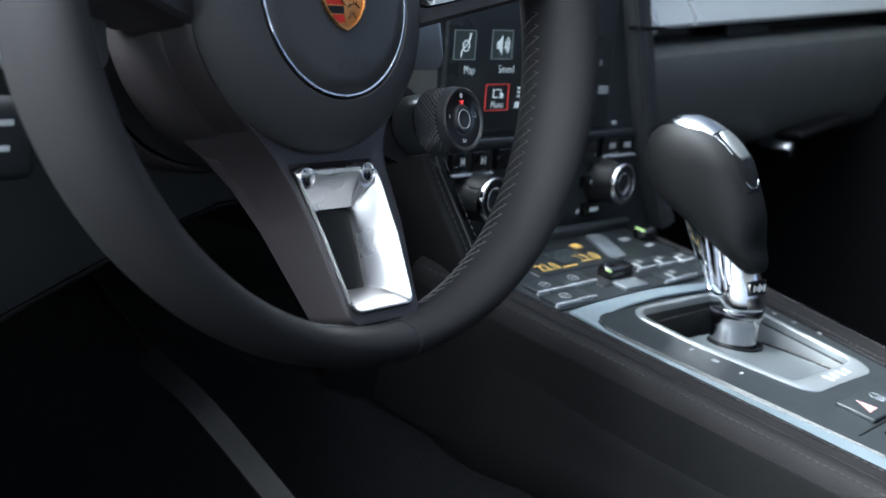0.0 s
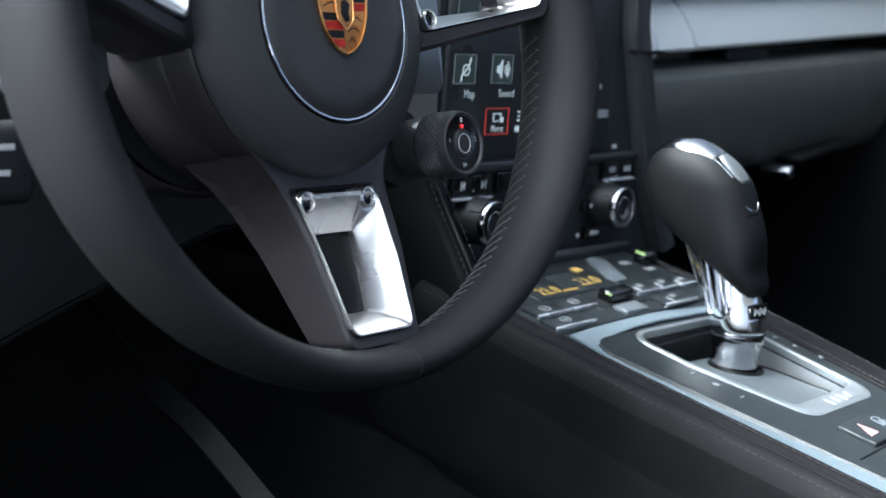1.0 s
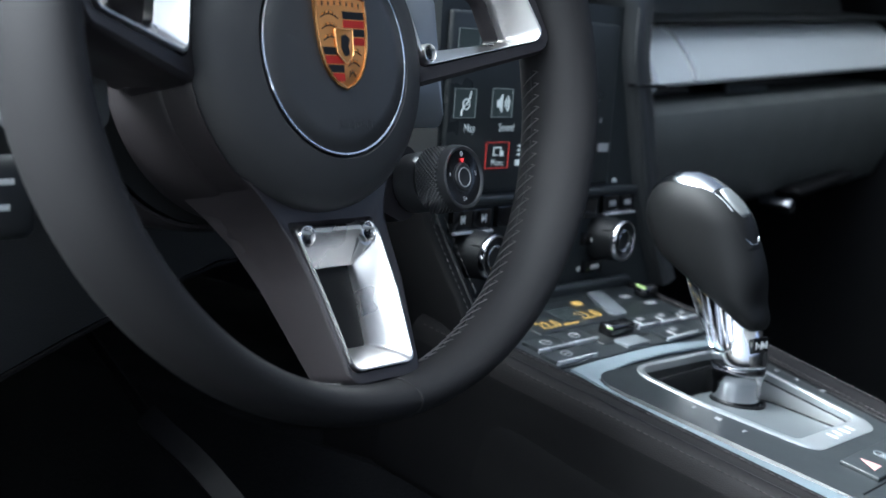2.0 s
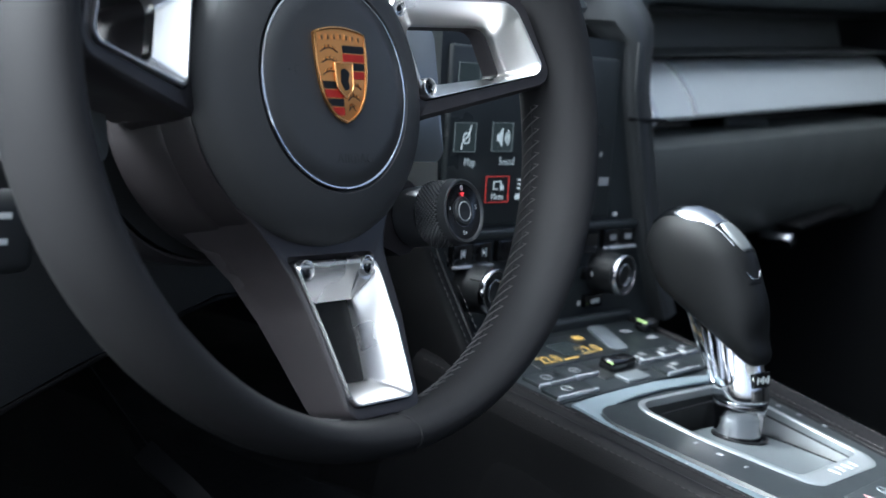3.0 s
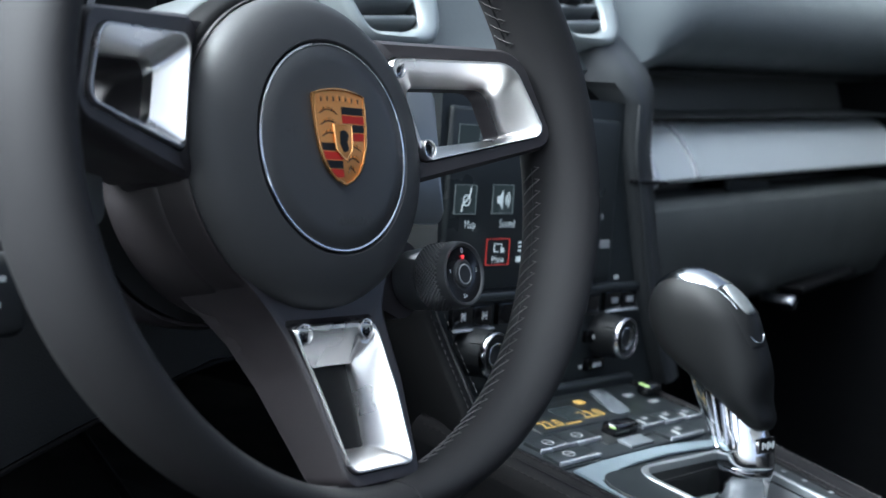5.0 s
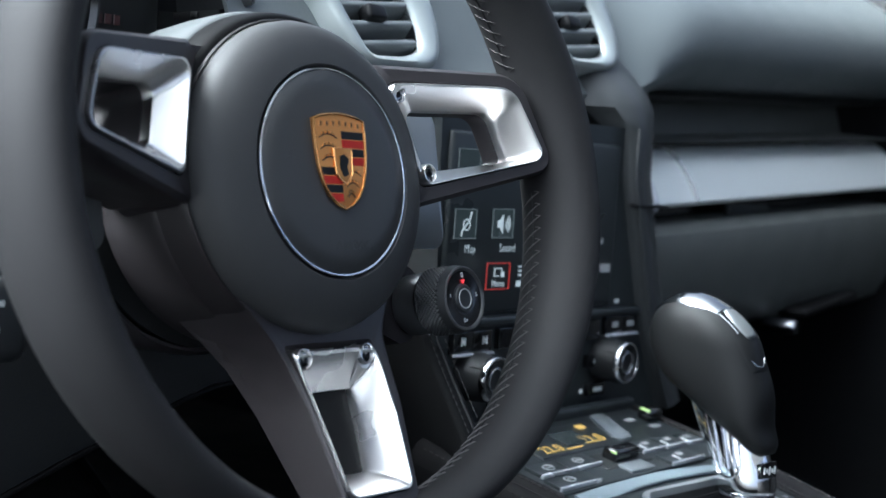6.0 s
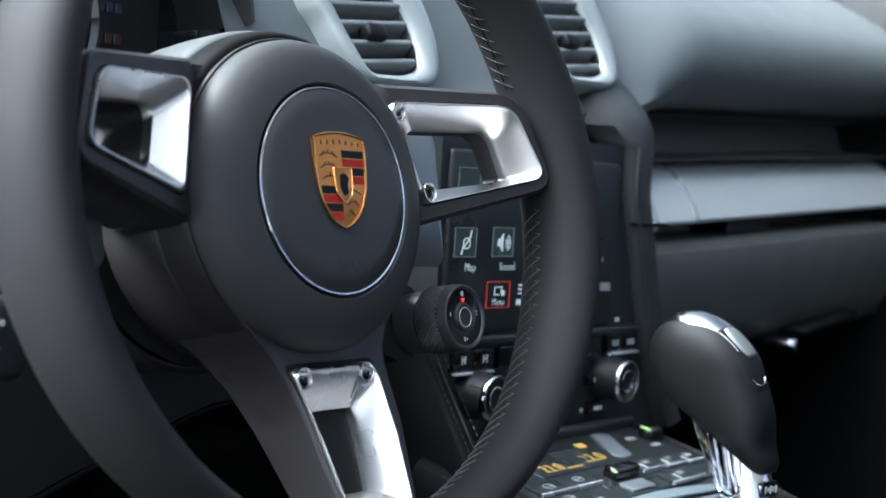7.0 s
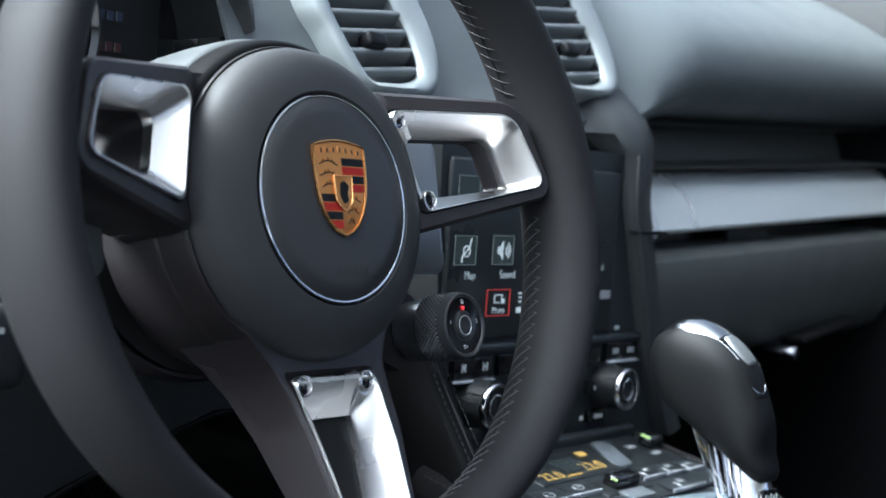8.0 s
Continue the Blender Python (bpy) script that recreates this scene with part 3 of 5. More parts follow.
    blob = round_poly([(-0.0040, 0.0050), (-0.0046, -0.0008), (-0.0022, -0.0052), (0.0012, -0.0040), (0.0004, 0.0), (0.0020, 0.0035), (-0.0010, 0.0058)], 0.0012, 3)
    part("dark_shape", prism(blob, -0.0074, -0.0068), BLACK, small)
    return base


def mode_dial(top):
    at = Vector((0.1055, -0.0635, 0.0))
    m = Matrix.Translation(at)
    pod = round_poly([(0.066, -0.028, 0.006), (0.060, -0.070, 0.010), (0.098, -0.086, 0.014), (0.120, -0.070, 0.010), (0.112, -0.044, 0.010)], 0.006, 5)
    arm = part("dial_pod", loft([[Vector((p.x, p.y, -0.082)) for p in pod], [Vector((p.x, p.y, -0.066)) for p in pod]]), SPOKE, top, "black pod below the spoke")
    part("collar", lathe([(0.0155, -0.066), (0.0168, -0.064), (0.0170, -0.0530), (0.0162, -0.0505), (0.0130, -0.0500)], 72, m), COLLAR, arm, "dark satin metal collar")
    rows = [(0.0130, -0.0500), (0.0160, -0.0490), (0.0180, -0.0482)] + [(0.0187, -0.0474 + 0.0012 * i, 1 + i % 2) for i in range(13)] + [(0.0183, -0.0315), (0.0180, -0.0290), (0.0176, -0.0274), (0.0168, -0.0268), (0.0158, -0.0273), (0.0150, -0.0284)]
    grip = lathe(rows, 96, m, knurl=0.040)
    bmesh.ops.triangulate(grip, faces=[f for f in grip.faces if len(f.verts) == 4], quad_method="LONG_EDGE")
    knob = part("dial", grip, KNURL, top, "black knurled drive mode dial", 12)
    part("dial_face", lathe([(0.0152, -0.030), (0.0152, -0.0280), (0.0085, -0.0284), (0.0082, -0.0300)], 72, m), GLOSS, knob)
    part("button", lathe([(0.0078, -0.031), (0.0078, -0.0278), (0.0070, -0.0270), (0.0030, -0.0274), (0.0010, -0.0276)], 48, m), DARK, knob, "round black push button")
    part("button_ring", tube([at + Vector((0.0052 * math.cos(a * math.pi / 20), 0.0052 * math.sin(a * math.pi / 20), -0.0271)) for a in range(40)], 0.0004, 6, closed=True), GREY_MARK, knob)
    tri = [Vector((-0.0012, 0.0104)), Vector((0.0012, 0.0104)), Vector((0.0, 0.0082))]
    part("pointer", prism(tri, -0.0282, -0.0272, m=m), POINTER, knob, "glowing red pointer")
    part("mark", word("0", 0.0042, m @ pose(0.0, 0.0128, -0.0279)), WHITE, knob)
    part("mark", word("S", 0.0036, m @ pose(0.0112, 0.002, -0.0279)), GREY_MARK, knob)
    part("mark", word("S+", 0.0034, m @ pose(0.0, -0.0118, -0.0279)), WHITE, knob)
    part("mark", rbox((0.0008, 0.002, 0.0003), at + Vector((-0.0115, 0.002, -0.0279)), 0.0001, 1), GREY_MARK, knob)


wheel()


# ---------------------------------------------------------------- steering column and stalk
def column():
    top = thing("steering_column", WM, "dark plastic steering column shroud behind the wheel", "steering column")
    rings = []
    for w, r, pw in ((-0.300, 0.060, 0.75), (-0.220, 0.066, 0.75), (-0.160, 0.074, 0.80), (-0.120, 0.0805, 0.88), (-0.118, 0.0800, 0.90), (-0.114, 0.0790, 0.90)):
        ring = []
        for i in range(48):
            a = 2 * math.pi * i / 48
            c, s = math.cos(a), math.sin(a)
            ring.append(Vector((r * math.copysign(abs(c) ** pw, c), r * math.copysign(abs(s) ** pw, s), w)))
        rings.append(ring)
    upper = [r[0:25] for r in rings]
    lower = [r[24:48] + r[0:1] for r in rings]
    # upper half takes a paler skin, which paints in the light from above
    part("upper_shroud", sheet(upper, 0.002), PAD, top, "upper shroud half, painted pale as lit from above", 40)
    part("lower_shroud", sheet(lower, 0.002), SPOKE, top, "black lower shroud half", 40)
    part("front_plate", lathe([(0.040, -0.118), (0.077, -0.117), (0.077, -0.115), (0.040, -0.114)], 48), DARK, top)
    return top


def stalk():
    top = thing("control_stalk", Matrix.Translation((-0.525, 0.065, 0.646)), "black control stalk with white printed marks", "stalk")
    part("arm", tube([(0.09, 0.045, 0.03), (0.06, 0.02, 0.016), (0.03, 0.004, 0.003), (0.0, 0.0, 0.0)], 0.0075, 14), DARK, top)
    head = part("head", rbox((0.052, 0.020, 0.036), (0, 0, 0), 0.007, 4), DARK, top, "rounded black end piece")
    for z, wdt in ((0.008, 0.012), (-0.003, 0.008)):
        part("mark", rbox((wdt, 0.0006, 0.0026), (0.006, -0.0101, z), 0.0002, 1), WHITE, head)
    return top


column()
stalk()


# ---------------------------------------------------------------- dashboard
def dash_z(x):
    """How far the dash's lines rise towards the passenger's door."""
    return 0.060 * (x - 0.20)


def dashboard():
    top = thing("dashboard", Matrix.Translation((-0.004, -0.003, 0.0)), "dark grey soft-skinned dashboard with a silver trim band", "dashboard")

    # upper pad: a sloping face round the vents, which runs on as a rounded overhang before the passenger
    def pad_row(x):
        far = [(0.10, -0.008), (0.060, -0.008), (0.034, -0.003), (0.014, 0.009), (0.004, 0.024), (0.002, 0.042), (0.010, 0.062), (0.028, 0.082), (0.060, 0.104), (0.11, 0.132), (0.18, 0.164), (0.27, 0.194), (0.38, 0.216), (0.60, 0.226)]
        far = [(0.150 + 0.02 * max(0, x - 0.15) + a, 0.805 + dash_z(x) + b) for a, b in far]
        near = [(0.30, 0.760), (0.20, 0.762), (0.170, 0.766), (0.158, 0.771), (0.155, 0.778), (0.163, 0.788), (0.171, 0.803), (0.184, 0.832), (0.197, 0.862), (0.210, 0.889), (0.226, 0.915), (0.27, 0.950), (0.40, 1.0), (0.70, 1.02)]
        near = [(a, b + 0.06 * (x + 0.04)) for a, b in near]
        f = min(1, max(0, (x - 0.105) / 0.155))
        f = f * f * (3 - 2 * f)
        return [(x, p[0] + (q[0] - p[0]) * f, p[1] + (q[1] - p[1]) * f) for p, q in zip(near, far)]
    rows = [pad_row(x) for x in (-0.285, -0.245, -0.20, -0.10, 0.0, 0.08, 0.105, 0.12, 0.14, 0.16, 0.18, 0.20, 0.22, 0.24, 0.26, 0.30, 0.42, 0.55, 0.68, 0.81)]
    part("upper_pad", sheet(rows, 0.003), PAD, top, "grained grey upper dash pad", 50)

    # silver band with its end piece
    def band(x0, x1, n=14):
        rows = []
        for i in range(n + 1):
            x = x0 + (x1 - x0) * i / n
            rise = dash_z(x)
            prof = [(0.030, -0.027), (0.004, -0.0265), (0.0, -0.023), (0.004, -0.012), (0.012, 0.0), (0.022, 0.012), (0.033, 0.021), (0.041, 0.0245), (0.058, 0.025)]
            rows.append([(x, 0.178 + a, 0.7215 + rise + b) for a, b in prof])
        return rows
    part("trim_band", sheet(band(0.3015, 0.815), 0.002), BAND, top, "satin silver trim band", 40)
    part("trim_end", sheet(band(0.2270, 0.2985, 6), 0.002), BAND, top, "satin silver end piece", 40)

    # joint of the band, with its lit edge laid on as a bright rod
    joint = [Vector((0.3000, p[1] - 0.0016, p[2] + 0.0012)) for p in band(0.3000, 0.3001, 1)[0][2:8]]
    part("trim_joint", tube(joint, 0.0019, 8), BAR, top, "joint in the trim band, its lit edge added as a bright rod")

    # bright rod stands in for the highlight on the band's rounded end
    cap_line = [Vector((0.2270, p[1] + 0.0015, p[2] - 0.0005)) for p in band(0.2270, 0.2271, 1)[0][1:8]]
    part("trim_highlight", tube(smooth_line(cap_line, 4), 0.0052, 14), BAR, top, "bright rod painting the highlight on the band's rounded end")

    # recess above the band
    rows = [[(x, 0.19, 0.752 + dash_z(x)), (x, 0.26, 0.757 + dash_z(x)), (x, 0.27, 0.79 + dash_z(x)), (x, 0.20, 0.795 + dash_z(x))] for x in (0.16, 0.4, 0.81)]
    part("recess", sheet(rows), PAD_LOW, top, "dark recess above the band")

    # slot under the band; a lighter block stands in for its reflections
    rows = [[(x, 0.205, 0.700 + dash_z(x)), (x, 0.225, 0.698 + dash_z(x)), (x, 0.225, 0.672 + dash_z(x) * 0.9), (x, 0.195, 0.668 + dash_z(x) * 0.9)] for x in (0.16, 0.4, 0.81)]
    part("slot", sheet(rows), GLOSS, top, "glossy black slot")
    part("slot_reflection", rbox((0.090, 0.008, 0.012), (0.46, 0.205, 0.682 + dash_z(0.46)), 0.003), PANEL, top)

    # lower dash
    rows = []
    for x in (0.135, 0.16, 0.24, 0.36, 0.50, 0.64, 0.81):
        r = dash_z(x)
        rows.append([(x, 0.225, 0.676 + r * 0.9), (x, 0.185, 0.675 + r * 0.9), (x, 0.176, 0.669 + r * 0.9), (x, 0.174, 0.660 + r * 0.9), (x, 0.178, 0.640 + r * 0.8), (x, 0.188, 0.605 + r * 0.7),
                     (x, 0.203, 0.583 + r * 0.6), (x, 0.235, 0.568 + r * 0.6), (x, 0.32, 0.560 + r * 0.5), (x, 0.55, 0.56), (x, 0.86, 0.54)])
    part("lower_dash", sheet(rows, 0.004), PAD_LOW, top, "dark grained lower dash and glovebox front", 40)
    handle = part("glovebox_handle", rbox((0.140, 0.034, 0.009), (0, 0, 0), 0.004, 3, pose(0.626, 0.192, 0.598, 0, -6.5, 0)), PEDAL, top, "dark glovebox latch bar")
    part("latch", lathe([(0.0085, -0.030), (0.0085, 0.003), (0.0065, 0.006), (0.001, 0.0068)], 32, pose(0.525, 0.176, 0.578, 90, 0, 0)), DARK_METAL, handle, "small dark metal latch button")

    # driver's side: upper roll, knee panel
    rows = []
    hem = []
    for x in (-0.76, -0.66, -0.58, -0.50, -0.40, -0.30, -0.22, -0.165):
        zb = min(0.585, 0.535 + 0.36 * (x + 0.453))
        rows.append([(x, 0.62, 1.0), (x, 0.46, 0.95), (x, 0.33, 0.84), (x, 0.30, 0.790), (x, 0.20, 0.762), (x, 0.165, 0.750), (x, 0.152, 0.725), (x, 0.150, 0.69), (x, 0.153, 0.64), (x, 0.153, zb + 0.03), (x, 0.156, zb + 0.004), (x, 0.163, zb), (x, 0.30, zb + 0.02), (x, 0.86, 0.60)])
        hem.append((x, 0.156, zb + 0.001))
    part("knee_piping", tube(smooth_line(hem, 4), 0.0016, 8), RING, top, "thin edge piping of the knee panel")
    part("knee_panel", sheet(rows, 0.004), KNEE, top, "dark grained knee panel", 40)
    return top


def windscreen_cowl():
    rows = []
    for x in (-0.76, -0.5, -0.2, 0.0, 0.3, 0.81):
        rows.append([(x, 0.40, 0.90), (x, 0.62, 1.00), (x, 0.80, 1.03), (x, 0.95, 1.0)])
    structure("cowl", sheet(rows, 0.01), PAD, "grey dash top running ahead to the windscreen", "dash top")


dashboard()
windscreen_cowl()


# ---------------------------------------------------------------- centre vents
VLEAN = radians(24)


def vent_pose(x, z):
    return Matrix.Translation((x, 0.160, z)) @ Matrix.Rotation(radians(90) - VLEAN, 4, "X") @ Matrix.Translation((0, 0, 0.004))


def vent(x0, z0, group):
    """One air vent: silver frame, dark throat, slats, small wheel."""
    m = vent_pose(x0, z0)
    top = thing("air_vent", m, "silver-framed dashboard air vent with dark slats", "air vent", group)
    middle = Vector((-0.024, 0.040))

    def ringed(points, n=72):
        """A smooth closed outline, taken at even angles about the vent's middle."""
        q = [Vector((*p, 0)) for p in points]
        line = smooth_line(q[-2:] + q + q[:2], 10)
        polar = sorted({round(math.atan2(p.y - middle.y, p.x - middle.x), 5): math.hypot(p.x - middle.x, p.y - middle.y) for p in line}.items())
        polar = [(polar[-1][0] - 2 * math.pi, polar[-1][1])] + polar + [(polar[0][0] + 2 * math.pi, polar[0][1])]
        ring = []
        for i in range(n):
            a = -math.pi + 2 * math.pi * (i + 0.5) / n
            lo_p = max((p for p in polar if p[0] <= a), key=lambda p: p[0])
            hi_p = min((p for p in polar if p[0] > a), key=lambda p: p[0])
            r = lo_p[1] + (hi_p[1] - lo_p[1]) * (a - lo_p[0]) / (hi_p[0] - lo_p[0])
            ring.append(middle + Vector((r * math.cos(a), r * math.sin(a))))
        return ring
    outer = ringed([(-0.081, 0.042), (-0.0735, 0.028), (-0.064, 0.006), (-0.050, -0.0125), (-0.025, -0.0140), (0.005, -0.0125), (0.021, -0.0075), (0.029, 0.001), (0.034, 0.018), (0.0346, 0.036), (0.030, 0.058), (0.021, 0.083), (-0.004, 0.100), (-0.035, 0.104), (-0.068, 0.094), (-0.083, 0.068)])
    inner = ringed([(-0.063, 0.046), (-0.060, 0.030), (-0.052, 0.011), (-0.0435, -0.0050), (-0.028, -0.0060), (-0.009, -0.0040), (0.0060, 0.0007), (0.0118, 0.008), (0.0128, 0.020), (0.0105, 0.038), (0.0030, 0.055), (-0.003, 0.075), (-0.020, 0.088), (-0.042, 0.090), (-0.060, 0.079), (-0.0645, 0.062)])
    lp = lambda f, z: [Vector((*p.lerp(q, f), z)) for p, q in zip(outer, inner)]
    part("frame", loft([lp(0, -0.016), lp(0, 0.002), lp(0.10, 0.0050), lp(0.40, 0.0065), lp(0.85, 0.0040), lp(1.0, 0.0005), lp(1.0, -0.014)], path_closed=True), VENT_FRAME, top, "satin silver frame", 50)
    part("throat", prism(inner, -0.012, -0.0085), BLACK, top)
    part("throat_wall", loft([[Vector((*p, -0.010)) for p in inner], [Vector((*p, 0.0)) for p in inner]], caps=False), DARK, top)
    for i in range(7):
        y = 0.002 + i * 0.0134
        near = [p for p in inner if abs(p.y - y) < 0.008] or inner
        x0, x1 = min(p.x for p in near) + 0.003, max(p.x for p in near) - 0.002
        part("slat", rbox((x1 - x0, 0.0050, 0.013), (0, 0, 0), 0.0018, 3, Matrix.Translation(((x0 + x1) / 2, y, -0.0040)) @ Matrix.Rotation(radians(7), 4, "Z") @ Matrix.Rotation(radians(-28), 4, "X")), SLAT, top)
    part("thumb_slider", rbox((0.018, 0.011, 0.012), (-0.0295, 0.0225, 0.002), 0.003), BLACK, top, "dark louvre slider")
    return top


v1 = vent(-0.146, 0.793, "pair of centre air vents")
v2 = copy_thing(v1, vent_pose(0.080, 0.8140))


# ---------------------------------------------------------------- instrument cluster
def cluster():
    top = thing("instrument_cluster", Matrix.Translation((-0.405, 0.215, 0.80)), "dark instrument cluster with dim displays under a hood", "instrument cluster")
    part("housing", rbox((0.25, 0.05, 0.15), (0, 0.04, 0.0), 0.03, 5), DARK, top)
    for x, r in ((-0.085, 0.045), (0.0, 0.062), (0.085, 0.052)):
        mm = pose(x, 0.016, 0.0, 90, 0, 0)
        ring = part("gauge", lathe([(r, -0.006), (r, 0.006), (r - 0.003, 0.009), (r - 0.006, 0.006), (r - 0.007, -0.002), (0.001, -0.002)], 64, mm), GLOSS, top, "round dark gauge")
        part("bezel", tube([Vector((x + (r - 0.002) * math.cos(2 * math.pi * i / 64), 0.0078, (r - 0.002) * math.sin(2 * math.pi * i / 64))) for i in range(64)], 0.0012, 8, closed=True), DARK, ring, "thin dark bezel")
    for z, mat, hue in ((0.012, BLUE_GLOW, "blue"), (-0.006, RED_GLOW, "red")):
        for i in range(3):
            part("display_mark", rbox((0.0048, 0.001, 0.006), (0.062 + i * 0.0066, 0.010, z), 0.0004, 1), mat, top, f"dim {hue} readout")
    hood = []
    for i in range(25):
        a = math.pi * (0.02 + 0.96 * i / 24)
        c, s = math.cos(a), math.sin(a)
        hood.append([(0.140 * c, 0.10, 0.02 + 0.100 * s), (0.140 * c, 0.0, 0.01 + 0.095 * s), (0.137 * c, -0.040, 0.006 + 0.090 * s), (0.132 * c, -0.043, 0.004 + 0.085 * s), (0.129 * c, -0.035, 0.002 + 0.083 * s), (0.127 * c, 0.02, 0.082 * s)])
    part("hood", sheet(hood), KNEE, top, "dark grained hood over the gauges", 50)
    return top


cluster()


# ---------------------------------------------------------------- centre stack
SY = 0.140


def stack():
    top = thing("centre_stack", Matrix.Translation((-0.0098, -0.0078, 0.0008)), "black centre stack with touchscreen, keys and knobs", "centre stack")
    # face widens downwards
    edge = [(0.093, 0.760), (0.094, 0.722), (0.103, 0.694), (0.132, 0.608), (0.150, 0.570), (0.172, 0.533)]
    left = [(-0.126, 0.760), (-0.125, 0.722), (-0.123, 0.694), (-0.118, 0.608), (-0.112, 0.570), (-0.105, 0.533)]
    o = [Vector((CX + x, z)) for x, z in edge] + [Vector(p) for p in reversed(left)]
    face = part("face", loft([[Vector((p.x, SY, p.y)) for p in o], [Vector((p.x, SY + 0.05, p.y)) for p in o]]), PANEL, top)
    # leather flank on the passenger's side, with a piped edge
    rows = []
    for back, x, z in [(0.045, 0.093, 0.822), (0.024, 0.093, 0.803), (0.010, 0.093, 0.788), (0.003, 0.093, 0.775)]:
        y = SY + back
        rows.append([(CX + x - 0.030, y + 0.02, z), (CX + x - 0.020, y - 0.004, z), (CX + x + 0.004, y - 0.010, z), (CX + x + 0.014, y - 0.010, z), (CX + x + 0.040, y - 0.004, z), (CX + x + 0.058, y + 0.012, z), (CX + x + 0.066, y + 0.08, z)])
    for x, z in edge:
        rows.append([(CX + x - 0.002, SY + 0.02, z), (CX + x, SY - 0.004, z), (CX + x + 0.004, SY - 0.010, z), (CX + x + 0.014, SY - 0.010, z), (CX + x + 0.036, SY - 0.004, z + 0.002), (CX + x + 0.050, SY + 0.012, z + 0.002), (CX + x + 0.056, SY + 0.08, z)])
    part("flank", sheet([[Vector(p) for p in r] for r in rows]), FLANK, top, "black leather flank with a raised edge", 60)
    line = [Vector((CX + x + 0.0335, SY - 0.0056, z + 0.002)) for x, z in edge]
    part("stitching", dashes(smooth_line(line, 8), 0.0034, 0.0018, 0.00045, Vector((0, -0.0003, 0.0))), PALE_THREAD, top, "fine row of stitches")
    part("piping", tube(smooth_line([Vector((CX + x + 0.004, SY - 0.0105, z)) for x, z in edge], 6), 0.0013, 8), FLANK, top)
    part("flank_joint", rbox((0.052, 0.006, 0.003), (CX + 0.125, SY - 0.008, 0.700), 0.001), BLACK, top)

    # touchscreen
    scr = part("touchscreen", rbox((0.212, 0.006, 0.124), (-0.0120, SY - 0.001, 0.684), 0.003), SCREEN, top, "dark touchscreen with menu tiles")
    y = SY - 0.0045

    def tile(x0, z0, x1, z1):
        part("tile", rbox((x1 - x0, 0.0006, z1 - z0), ((x0 + x1) / 2, y + 0.0003, (z0 + z1) / 2), 0.0002, 1), TILE, scr)
        w = 0.0005
        for a, b, c, d in ((x0, z0, x1, z0 + w), (x0, z1 - w, x1, z1), (x0, z0, x0 + w, z1), (x1 - w, z0, x1, z1)):
            part("tile_edge", rbox((c - a, 0.0004, d - b), ((a + c) / 2, y - 0.0002, (b + d) / 2), 0, 1), TILE_EDGE, scr)
    R90 = lambda x, z: pose(x, y - 0.0003, z, 90, 0, 0)
    tile(-0.1085, 0.6738, -0.0845, 0.6938)
    tile(-0.0660, 0.6742, -0.0415, 0.6945)
    tile(-0.0235, 0.6745, 0.0015, 0.6950)
    tile(-0.1085, 0.7140, -0.0845, 0.7340)
    tile(-0.0660, 0.7145, -0.0415, 0.7345)
    part("caption", word("Map", 0.0082, R90(-0.0900, 0.6668), 0.0001, squeeze=0.85), ICON, scr)
    part("caption", word("Sound", 0.0082, R90(-0.0470, 0.6672), 0.0001, squeeze=0.85), ICON, scr)
    # route icon: a wheel on a winding line
    part("icon", tube(smooth_line([(-0.1005, y - 0.0004, 0.6755), (-0.0995, y - 0.0004, 0.6800), (-0.0965, y - 0.0004, 0.6825), (-0.0925, y - 0.0004, 0.6865), (-0.0908, y - 0.0004, 0.6920)], 5), 0.0005, 6), ICON, scr)
    part("icon", tube([(-0.0957 + 0.0036 * math.cos(a * math.pi / 12), y - 0.0006, 0.6832 + 0.0036 * math.sin(a * math.pi / 12)) for a in range(24)], 0.00042, 6, closed=True), ICON, scr)
    # loudspeaker icon
    sp = [Vector((-0.0600, 0.6815)), Vector((-0.0575, 0.6815)), Vector((-0.0540, 0.6775)), Vector((-0.0540, 0.6905)), Vector((-0.0575, 0.6865)), Vector((-0.0600, 0.6865))]
    part("icon", loft([[Vector((p.x, y - 0.0006, p.y)) for p in sp], [Vector((p.x, y, p.y)) for p in sp]]), ICON, scr)
    for r in (0.0030, 0.0052, 0.0074):
        part("icon", tube([(-0.0532 + r * math.cos(a), y - 0.0004, 0.6840 + r * math.sin(a)) for a in [(-0.8 + 1.6 * i / 8) for i in range(9)]], 0.00045, 5), ICON, scr)
    # outlined menu key
    x0, z0, x1, z1 = -0.0690, 0.6385, -0.0418, 0.6570
    for a, b, c, d in ((x0, z0, x1, z0 + 0.0005), (x0, z1 - 0.0005, x1, z1), (x0, z0, x0 + 0.0005, z1), (x1 - 0.0005, z0, x1, z1)):
        part("red_outline", rbox((c - a, 0.0006, d - b), ((a + c) / 2, y, (b + d) / 2), 0, 1), ICON_RED, scr, "red outline")
    part("caption", word("Menu", 0.0072, R90(-0.0552, 0.6425), 0.0001, squeeze=0.85), ICON, scr)
    for a, b, c, d in ((-0.060, 0.6475, -0.0593, 0.6535), (-0.060, 0.6528, -0.0510, 0.6535), (-0.060, 0.6475, -0.0545, 0.6482), (-0.0517, 0.6495, -0.0510, 0.6535)):
        part("icon", rbox((c - a, 0.0006, d - b), ((a + c) / 2, y, (b + d) / 2), 0, 1), ICON, scr)
    part("icon", rbox((0.0042, 0.0006, 0.0036), (-0.0500, y, 0.6488), 0.0004, 1), ICON, scr)
